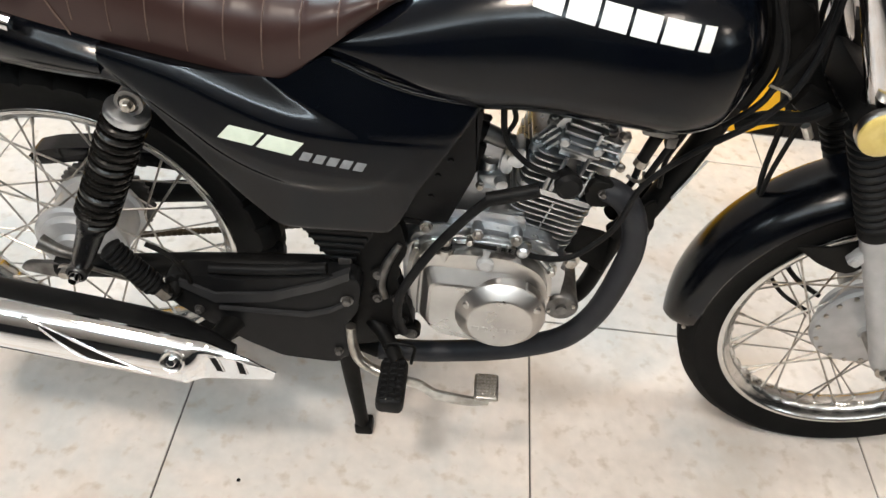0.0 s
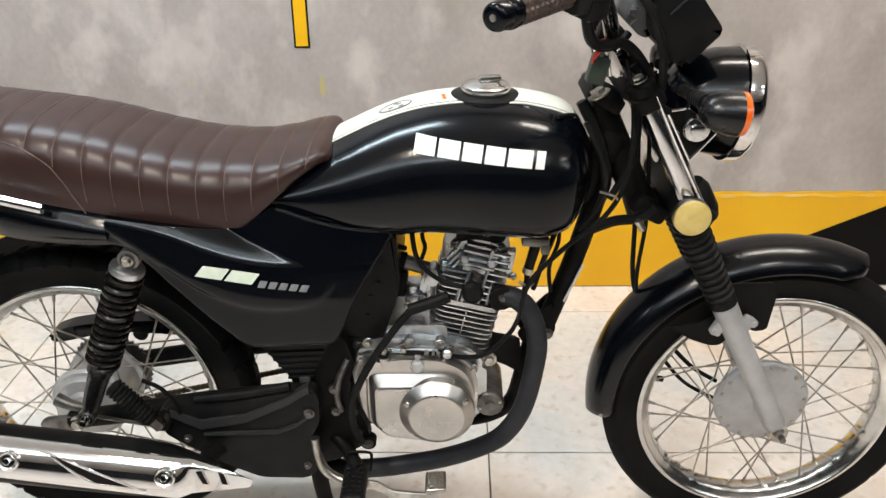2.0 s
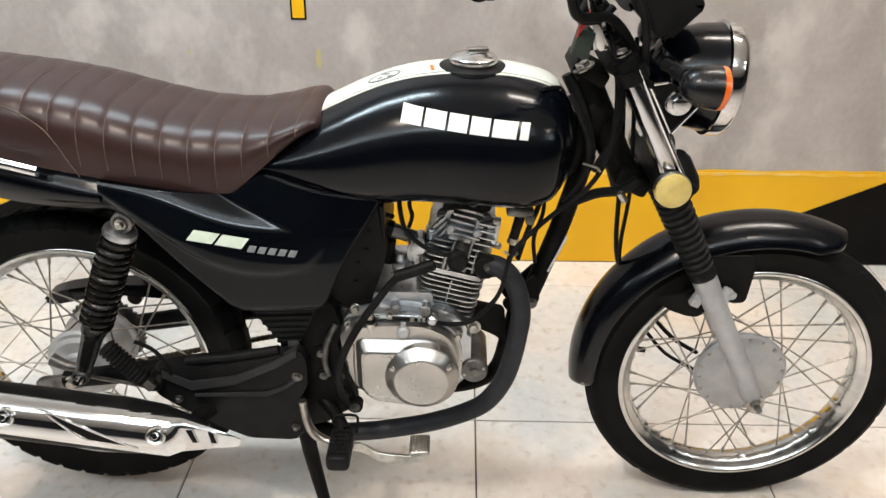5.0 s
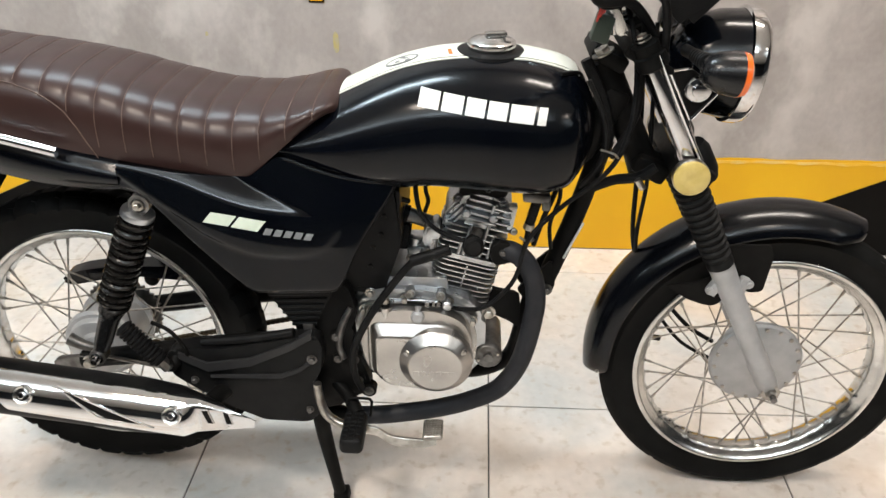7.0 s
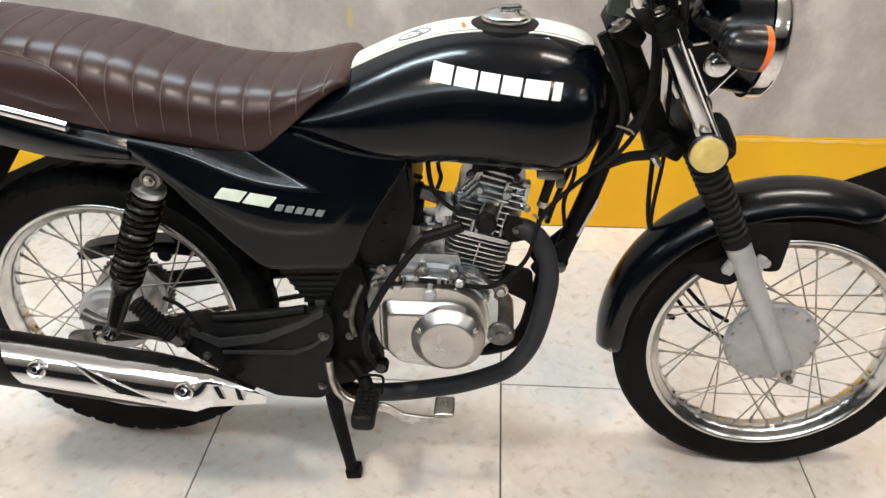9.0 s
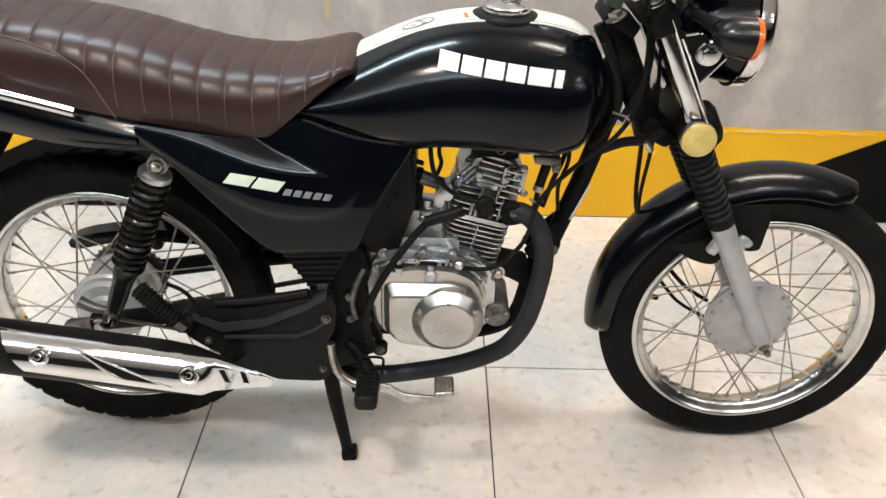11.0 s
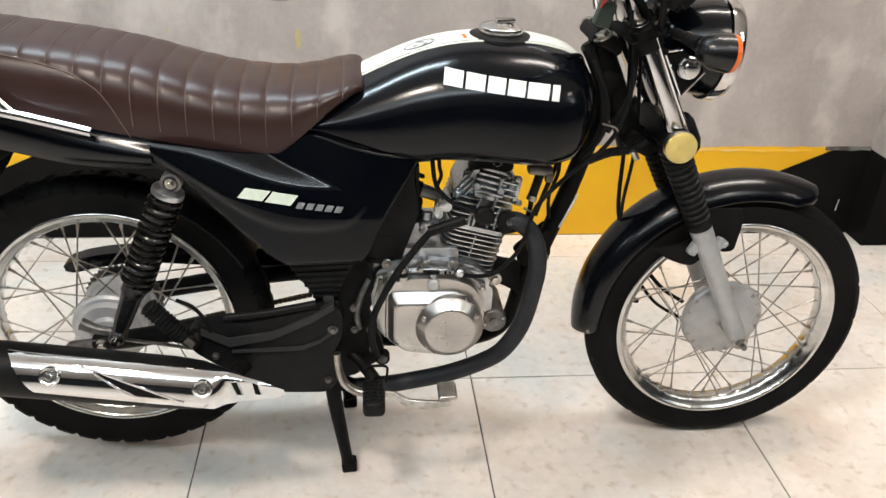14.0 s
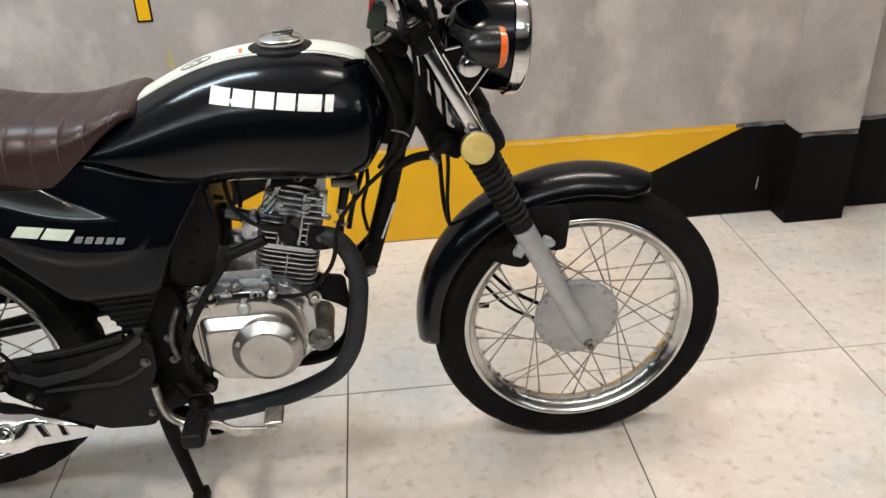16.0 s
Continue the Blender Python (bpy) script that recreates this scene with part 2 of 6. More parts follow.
def spline(xs, ys):
    """A smooth function through the points, with no overshoot."""
    xs, ys = np.array(xs, float), np.array(ys, float)
    d = np.diff(ys) / np.diff(xs)
    t = np.concatenate(([d[0]], np.where(d[1:] * d[:-1] > 0, 2 * d[1:] * d[:-1] / (d[1:] + d[:-1] + 1e-12), 0), [d[-1]]))

    def f(x):
        i = int(np.clip(np.searchsorted(xs, x) - 1, 0, len(xs) - 2))
        h = xs[i + 1] - xs[i]
        u = min(max((x - xs[i]) / h, 0), 1)
        return float((1 + 2 * u) * (1 - u) ** 2 * ys[i] + u * (1 - u) ** 2 * h * t[i] + u * u * (3 - 2 * u) * ys[i + 1] + u * u * (u - 1) * h * t[i + 1])
    return f


def loft(bm, rings, caps=True, closed=True):
    vs = [[bm.verts.new(p) for p in r] for r in rings]
    n = len(vs[0])
    for a, b in zip(vs, vs[1:]):
        for i in range(n if closed else n - 1):
            bm.faces.new((a[i], a[(i + 1) % n], b[(i + 1) % n], b[i]))
    if caps and closed:
        bm.faces.new(vs[0])
        bm.faces.new(list(reversed(vs[-1])))
    return vs


def smooth_path(pts, sub=6):
    pts = [Vector(p) for p in pts]
    if len(pts) < 3:
        return pts
    out = []
    for i in range(len(pts) - 1):
        p0, p1, p2, p3 = pts[max(i - 1, 0)], pts[i], pts[i + 1], pts[min(i + 2, len(pts) - 1)]
        for k in range(sub):
            u = k / sub
            out.append(0.5 * (2 * p1 + (p2 - p0) * u + (2 * p0 - 5 * p1 + 4 * p2 - p3) * u * u + (3 * p1 - p0 - 3 * p2 + p3) * u ** 3))
    out.append(pts[-1])
    return out


def tube(bm, pts, r, n=10, sub=6, flat=1.0):
    path = smooth_path(pts, sub)
    m = len(path)
    radii = r if isinstance(r, (list, tuple)) else [r]
    side = None
    rings = []
    for i, p in enumerate(path):
        d = (path[min(i + 1, m - 1)] - path[max(i - 1, 0)]).normalized()
        if side is None:
            side = d.cross(Vector((0, 1, 0) if abs(d.y) < 0.9 else (0, 0, 1))).normalized()
        side = (side - d * side.dot(d)).normalized()
        up = d.cross(side)
        rad = float(np.interp(i / max(m - 1, 1), np.linspace(0, 1, len(radii)), radii))
        rings.append([p + side * (math.cos(a) * rad) + up * (math.sin(a) * rad * flat) for a in (2 * math.pi * k / n for k in range(n))])
    loft(bm, rings)


def lathe(bm, prof, origin, axis=(0, -1, 0), n=32):
    """Turns (along, radius) pairs round an axis."""
    ax = Vector(axis).normalized()
    u = ax.cross(Vector((0, 0, 1) if abs(ax.z) < 0.9 else (1, 0, 0))).normalized()
    v = ax.cross(u)
    o = Vector(origin)
    loft(bm, [[o + ax * s + (u * math.cos(a) + v * math.sin(a)) * max(r, 1e-4) for a in (2 * math.pi * k / n for k in range(n))] for s, r in prof])


def block(bm, centre, size, rot=(0, 0, 0), bev=0.003, seg=2):
    r = bmesh.ops.create_cube(bm, size=1)
    vs = r["verts"]
    bmesh.ops.scale(bm, vec=size, verts=vs)
    if bev:
        es = list({e for v in vs for e in v.link_edges})
        g = bmesh.ops.bevel(bm, geom=es, offset=bev, segments=seg, affect="EDGES", profile=0.5)
        vs = list({v for f in g["faces"] for v in f.verts} | {v for v in vs if v.is_valid})
    bmesh.ops.transform(bm, matrix=pose(*centre, *rot), verts=[v for v in vs if v.is_valid])


def prism(bm, poly, y0, y1, bev=0.004, seg=2):
    """An outline in x and z, given a thickness in y."""
    a = [bm.verts.new((x, y0, z)) for x, z in poly]
    b = [bm.verts.new((x, y1, z)) for x, z in poly]
    fs = [bm.faces.new(a), bm.faces.new(list(reversed(b)))]
    n = len(poly)
    for i in range(n):
        fs.append(bm.faces.new((a[i], b[i], b[(i + 1) % n], a[(i + 1) % n])))
    if bev:
        es = [e for f in fs[:2] for e in f.edges]
        bmesh.ops.bevel(bm, geom=es, offset=bev, segments=seg, affect="EDGES", profile=0.5)


def rounded(poly, r=0.01, n=4):
    """Rounds the corners of an outline."""
    out = []
    m = len(poly)
    for i in range(m):
        p, a, b = Vector(poly[i]), Vector(poly[i - 1]), Vector(poly[(i + 1) % m])
        da, db = a - p, b - p
        ra = min(r, da.length * 0.45, db.length * 0.45)
        s, e = p + da.normalized() * ra, p + db.normalized() * ra
        for k in range(n + 1):
            u = k / n
            q = s * (1 - u) ** 2 + p * 2 * u * (1 - u) + e * u * u
            out.append((q.x, q.y))
    return out


def shell(bm, x0, x1, zlo, zhi, depth, nx=40, nv=16, thick=0.004, side=-1):
    """A bodywork panel: between two edges in x and z, at depth(x, v) from the middle of the bike, with a thickness."""
    outer, inner = [], []
    for i in range(nx + 1):
        x = x0 + (x1 - x0) * i / nx
        a, b = zlo(x), zhi(x)
        b = max(b, a + 0.002)
        outer.append([(x, side * depth(x, k / nv), a + (b - a) * k / nv) for k in range(nv + 1)])
        inner.append([(x, side * (depth(x, k / nv) - thick), a + (b - a) * k / nv) for k in range(nv + 1)])
    loft(bm, [o + list(reversed(i)) for o, i in zip(outer, inner)])


def bolt(parent, pos, r=0.008, h=0.007, axis=(0, -1, 0), material=None, name="bolt", washer=True):
    bm = bmesh.new()
    if washer:
        lathe(bm, [(0, r * 1.45), (h * 0.25, r * 1.45), (h * 0.25, r)], pos, axis, 20)
    lathe(bm, [(h * 0.25, r), (h * 0.9, r), (h, r * 0.8)], pos, axis, 6)
    return part(name, bm, material or STEEL, parent, sharp=25)


def thing(name, loc, label, category, group="", kind=""):
    ob = new(name)
    ob.location = loc
    return tagged(ob, label, category, group, kind)


# ---- the garage ----
WALL = 0.748
X0, X1, Y0 = -5.4, 6.6, -6.6


def plain_box(name, lo, hi, material, label, category):
    bm = bmesh.new()
    block(bm, [(a + b) / 2 for a, b in zip(lo, hi)], [b - a for a, b in zip(lo, hi)], bev=0)
    return tagged(part(name, bm, material), label, category, kind="structure")


wall_north = plain_box("wall_north", (X0, WALL, 0), (X1, WALL + 0.2, CEIL), CONCRETE, "bare mottled grey concrete garage wall", "wall")
# unseen walls added to close the room; dark tone shapes the glossy reflections
plain_box("wall_south", (X0, Y0 - 0.2, 0), (X1, Y0, CEIL), PLAINWALL, "unseen blue-grey wall added to close the garage", "wall")
plain_box("wall_west", (X0 - 0.2, Y0 - 0.2, 0), (X0, WALL + 0.2, CEIL), PLAINWALL, "unseen blue-grey wall added to close the garage", "wall")
plain_box("wall_east", (X1, Y0 - 0.2, 0), (X1 + 0.2, WALL + 0.2, CEIL), PLAINWALL, "unseen blue-grey wall added to close the garage", "wall")
plain_box("ceiling", (X0, Y0, CEIL), (X1, WALL, CEIL + 0.2), CEILM, "unseen white painted garage ceiling", "ceiling")
plain_box("wall_pillar", (1.372, 0.654, 0), (1.556, WALL - 0.001, CEIL), CONCRETE, "bare concrete pillar standing proud of the wall", "pillar")
plain_box("wall_step", (1.5575, 0.732, 0), (X1, WALL - 0.001, CEIL), CONCRETE, "bare concrete wall beside the pillar", "wall")


def band(name, poly, y, material, label):
    """A coat of wall paint with slightly uneven upper edge."""
    bm = bmesh.new()
    prism(bm, poly, y - 0.0025, y - 0.0003, bev=0)
    return tagged(part(name, bm, material), label, "wall paint", kind="structure")


BAND, RUN = 0.306, 0.675
rnd = random.Random(4)


def top_edge(xa, xb, z=BAND):
    n = max(2, int(abs(xb - xa) / 0.04))
    return [(xa + (xb - xa) * i / n, z + rnd.uniform(-0.0025, 0.0025)) for i in range(n + 1)]


def stripe(xa, xb):
    """Outline of a slanting stripe whose lower edge runs from xa to xb."""
    return [(xa, 0.003), (xb, 0.003)] + top_edge(xb + RUN, xa + RUN)


YA, YB, YC_, YD = -1.80, -0.70, 0.585, 1.374
band("yellow_band", [(X0 + 0.01, 0.003), (YA - 0.003, 0.003)] + top_edge(YA + RUN - 0.003, X0 + 0.01), WALL, YELLOW, "yellow painted skirting band on the concrete wall")
band("black_stripe", stripe(YA, YB), WALL, BLACKWALL, "black slanting warning stripe painted on the wall")
band("yellow_stripe", stripe(YB + 0.003, YC_ - 0.003), WALL, YELLOW, "yellow slanting warning stripe painted on the wall")
band("black_stripe", [(YC_, 0.003), (YD - 0.004, 0.003)] + top_edge(YD - 0.004, YC_ + RUN), WALL, BLACKWALL, "black warning stripe painted on the wall beside the pillar")

bm = bmesh.new()
block(bm, (1.464, 0.699, 0.1505), (0.1895, 0.095, 0.299), bev=0.0)
tagged(part("pillar_base_paint", bm, BLACKWALL), "black painted foot of the concrete pillar", "wall paint", kind="structure")
bm = bmesh.new()
prism(bm, [(1.56, 0.003), (4.8, 0.003)] + top_edge(4.8, 1.56, 0.307), 0.726, 0.7315, bev=0)
tagged(part("black_band", bm, BLACKWALL), "black painted skirting band beside the pillar", "wall paint", kind="structure")

# dusty and faded upper edges of the paint
DUST = mat("dusty_grey_paint_edge", (0.20, 0.19, 0.185), 0.8, second=(0.07, 0.066, 0.064), scale=26, spread=(0.40, 0.62))
SMEAR = mat("thin_yellow_smear", (0.48, 0.39, 0.14), 0.6, second=(0.42, 0.37, 0.24), scale=70)
PALE = mat("faded_yellow_paint", (0.82, 0.56, 0.16), 0.5, second=(0.84, 0.48, 0.03), scale=18, spread=(0.42, 0.60))


def edge_strip(name, xa, xb, lo, hi, y, material, label):
    """An uneven strip along the top of a coat of paint."""
    n = max(3, int((xb - xa) / 0.03))
    low = [(xa + (xb - xa) * i / n, lo + rnd.uniform(-0.003, 0.003)) for i in range(n + 1)]
    high = [(xb - (xb - xa) * i / n, hi + rnd.uniform(-0.002, 0.002)) for i in range(n + 1)]
    bm = bmesh.new()
    prism(bm, low + high, y - 0.0012, y, bev=0)
    tagged(part(name, bm, material), label, "wall paint", kind="structure")


edge_strip("paint_edge", 1.215, 1.368, 0.296, 0.309, WALL - 0.0026, DUST, "dusty grey upper edge of the black wall paint")
edge_strip("paint_edge", 1.378, 1.552, 0.288, 0.2985, 0.6513, DUST, "dusty grey upper edge of the pillar's black foot")
edge_strip("paint_edge", 1.575, 3.2, 0.299, 0.308, 0.7258, DUST, "dusty grey upper edge of the black skirting band")
edge_strip("paint_edge", 0.30, 1.17, 0.291, 0.300, WALL - 0.0026, PALE, "faded upper edge of the yellow wall paint")
edge_strip("paint_edge", -0.60, 0.18, 0.297, 0.305, WALL - 0.0026, PALE, "faded upper edge of the yellow wall paint")
bm = bmesh.new()
prism(bm, [(1.3070, 0.083), (1.3092, 0.083), (1.3120, 0.125), (1.3100, 0.125)], WALL - 0.0036, WALL - 0.0026, bev=0)
tagged(part("scratch", bm, LETTER), "short pale scratch in the black wall paint", "scratch", kind="structure")
bm = bmesh.new()
prism(bm, rounded([(-0.788, 0.633), (-0.779, 0.634), (-0.780, 0.644), (-0.786, 0.645)], 0.003), WALL - 0.0015, WALL - 0.0002, bev=0)
tagged(part("paint_dot", bm, SMEAR), "small yellow paint dot on the concrete", "paint dot", kind="structure")

# painted mark on the wall, yellow with a black outline
bm = bmesh.new()
prism(bm, [(-0.4965, 0.726), (-0.4545, 0.726), (-0.449, 1.30), (-0.490, 1.30)], WALL - 0.0015, WALL - 0.0002, bev=0)
mark = tagged(part("wall_mark", bm, BLACKWALL), "yellow painted bar with black outline on the wall", "wall mark", kind="structure")
bm = bmesh.new()
prism(bm, [(-0.4915, 0.731), (-0.4595, 0.731), (-0.454, 1.295), (-0.485, 1.295)], WALL - 0.003, WALL - 0.0016, bev=0)
part("yellow_fill", bm, YELLOW, mark, "yellow paint")
bm = bmesh.new()
prism(bm, rounded([(-0.437, 0.600), (-0.430, 0.590), (-0.423, 0.598), (-0.421, 0.625), (-0.425, 0.646), (-0.432, 0.652), (-0.438, 0.636)], 0.006), WALL - 0.0015, WALL - 0.0002, bev=0)
tagged(part("paint_smear", bm, SMEAR), "faded yellow paint smear on the concrete", "paint smear", kind="structure")

# floor: screed with 60 cm tiles
floor = plain_box("floor", (X0, Y0, -0.12), (X1, WALL, -0.0035), GROUT, "polished cream floor tiles with dark joints", "floor")
T, GAP = 0.6, 0.0014


def tile_mesh(sx, sy):
    bm = bmesh.new()
    block(bm, (0, 0, -0.004), (sx - 2 * GAP, sy - 2 * GAP, 0.008), bev=0.0012, seg=1)
    me_ob = part("tile", bm, TILE, floor)
    return me_ob


full, short = None, None
for j in range(-11, 2):
    for i in range(-9, 11):
        sy = T if j < 1 else WALL - 0.6
        centre = (i * T + T / 2, j * T + sy / 2, 0)
        src = full if j < 1 else short
        if src is None:
            ob = tile_mesh(T, sy)
            if j < 1:
                full = ob
            else:
                short = ob
        else:
            ob = again(src, floor)
        ob.location = centre

# unseen ceiling lamps, hung low so the added uplights reach the ceiling
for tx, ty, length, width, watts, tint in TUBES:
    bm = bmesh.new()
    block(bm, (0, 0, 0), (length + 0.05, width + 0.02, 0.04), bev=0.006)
    fx = tagged(part("ceiling_light", bm, CEILM), "unseen white batten light hanging from the ceiling", "ceiling light", "ceiling lights")
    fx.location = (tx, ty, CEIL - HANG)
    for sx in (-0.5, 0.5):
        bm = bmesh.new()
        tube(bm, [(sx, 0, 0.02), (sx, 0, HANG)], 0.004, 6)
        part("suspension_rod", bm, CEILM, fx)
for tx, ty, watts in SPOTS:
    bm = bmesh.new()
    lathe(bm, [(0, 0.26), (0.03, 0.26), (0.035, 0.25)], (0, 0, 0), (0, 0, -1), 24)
    fx = tagged(part("downlight", bm, CEILM), "unseen round white ceiling downlight", "ceiling light", "ceiling lights")
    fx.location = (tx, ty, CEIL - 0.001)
# a dark speck on the tiles
bm = bmesh.new()
lathe(bm, [(0, 0.0035), (0.001, 0.003)], (-0.473, -0.413, 0.0), (0, 0, 1), 9)
tagged(part("grease_speck", bm, RUBBER), "small black speck of dirt on the tiled floor", "speck")


# ---- the motorcycle: x forward, the near side has negative y ----
bike = thing("motorcycle", (0, -0.188, 0), "small black motorcycle with brown leather seat on its centre stand", "motorcycle")
FX, FZ, RX, RZ = 0.487, 0.288, -0.728, 0.314


# -- wheels --
def wheel(name, cx, cz, tyre_r, knobs, hub_r, near, far, seed):
    """Hub, with rim, tyre and laced spokes as its parts."""
    o = (cx, 0, cz)
    bm = bmesh.new()
    fr = hub_r - (0.0 if knobs else 0.020)
    lathe(bm, [(-far, 0.030), (-far, fr - 0.004), (-far + 0.005, fr), (-far + 0.012, fr), (-far + 0.016, fr - 0.007),
               (near - 0.016, hub_r - 0.007), (near - 0.012, hub_r), (near - 0.005, hub_r), (near, hub_r - 0.004), (near + 0.002, hub_r - 0.016),
               (near + 0.004, 0.045), (near + 0.006, 0.028), (near + 0.008, 0.018), (near + 0.014, 0.0155)], o, n=48)
    w = part(name, bm, GREYPAINT, bike, "spoked wheel with painted grey drum hub", sharp=30)
    bm = bmesh.new()
    R = 0.2175 if not knobs else 0.2195
    sec = [(-0.0265, R + 0.0115), (-0.0285, R + 0.0095), (-0.0285, R + 0.005), (-0.026, R + 0.0025), (-0.021, R), (-0.019, R - 0.008), (-0.010, R - 0.013), (0, R - 0.0145), (0.010, R - 0.013),
           (0.019, R - 0.008), (0.021, R), (0.026, R + 0.0025), (0.0285, R + 0.005), (0.0285, R + 0.0095), (0.0265, R + 0.0115), (0.022, R + 0.004), (-0.022, R + 0.004)]
    n = 216
    loft(bm, [[(cx + (r - (0.0022 if k % 6 == 0 and abs(y) < 0.012 else 0)) * math.cos(a), -y, cz + (r - (0.0022 if k % 6 == 0 and abs(y) < 0.012 else 0)) * math.sin(a)) for y, r in sec]
              for k, a in ((k, 2 * math.pi * k / n) for k in range(n))], caps=False)
    vs = list(bm.verts)
    m = len(sec)
    for i in range(m):
        bm.faces.new((vs[(n - 1) * m + i], vs[(n - 1) * m + (i + 1) % m], vs[(i + 1) % m], vs[i]))
    part("rim", bm, ALLOY, w, "polished aluminium rim", sharp=50)
    # tyre
    bm = bmesh.new()
    wd = 0.046 if knobs else 0.0395
    n = 240
    rings = []
    for k in range(n):
        a = 2 * math.pi * k / n
        lug = (k % 6) > 0
        lug2 = ((k + 3) % 6) > 0
        ring = []
        for s in range(21):
            th = math.pi * (s / 20)
            y = wd * math.copysign(abs(math.cos(th)) ** 0.8, math.cos(th))
            y *= 1 - 0.42 * max(0.0, (abs(math.cos(th)) - 0.80) / 0.20)
            rr = R + 0.007 + (tyre_r - R - 0.007) * math.sin(th) ** 0.72
            if knobs and 4 <= s <= 16:
                side_lug = lug if s < 10 else lug2
                rr += 0.0008 if side_lug else -0.0042
                if s in (8, 12):
                    rr -= 0.006
                if s in (5, 6, 14, 15):
                    y *= 1.03 if side_lug else 0.985
            elif not knobs and 6 <= s <= 14:
                if s in (8, 10, 12):
                    rr -= 0.004
                if s in (6, 7, 13, 14):
                    rr += 0.0006 if (k % 12) > 0 else -0.0022
            ring.append((cx + rr * math.cos(a), y, cz + rr * math.sin(a)))
        rings.append(ring)
    rings.append(rings[0])
    loft(bm, rings, caps=False, closed=False)
    bmesh.ops.remove_doubles(bm, verts=bm.verts, dist=1e-5)
    part("tyre", bm, RUBBER, w, "black rubber tyre with block tread" if knobs else "black rubber tyre with ribbed tread", sharp=35)
    # spokes: 36, crossed, each with its nipple
    for k in range(36):
        sidek = 1 if k % 2 else -1
        pair = (k // 2) % 2
        ang = 2 * math.pi * k / 36
        swing = radians(52) * (1 if pair else -1)
        hy = (near - 0.010) if sidek < 0 else (far - 0.010)
        a0 = ang + swing
        p0 = Vector((cx + (hub_r - 0.003) * math.cos(a0), sidek * hy, cz + (hub_r - 0.003) * math.sin(a0)))
        p1 = Vector((cx + (R - 0.010) * math.cos(ang), sidek * 0.006, cz + (R - 0.010) * math.sin(ang)))
        bm = bmesh.new()
        q = p1 + (p0 - p1).normalized() * 0.016
        tube(bm, [p0, q], 0.0017, 6)
        tube(bm, [q, p1], 0.0030, 6)
        part("spoke", bm, STEEL, w)
    return w


front_wheel = wheel("front_wheel", FX, FZ, 0.288, False, 0.085, 0.010, 0.040, 1)
rear_wheel = wheel("rear_wheel", RX, RZ, 0.298, True, 0.070, 0.045, 0.045, 2)
for k in range(18):
    a = 2 * math.pi * (k + 0.3) / 18
    bm = bmesh.new()
    lathe(bm, [(0, 0.0042), (0.003, 0.0036)], (FX + 0.076 * math.cos(a), -0.0105, FZ + 0.076 * math.sin(a)), n=8)
    part("spoke_head", bm, STEEL, front_wheel)

# -- front fork, both legs --
FORK_DIR = Vector((0.300, 0, -0.597)).normalized()
TOP = Vector((0.187, 0, 0.886))


def on_fork(s, y=0.0, off=0.0):
    """s metres down the fork from the top yoke, off metres in front of it."""
    n = Vector((0.894, 0, 0.449))
    return TOP + FORK_DIR * s + n * off + Vector((0, y, 0))


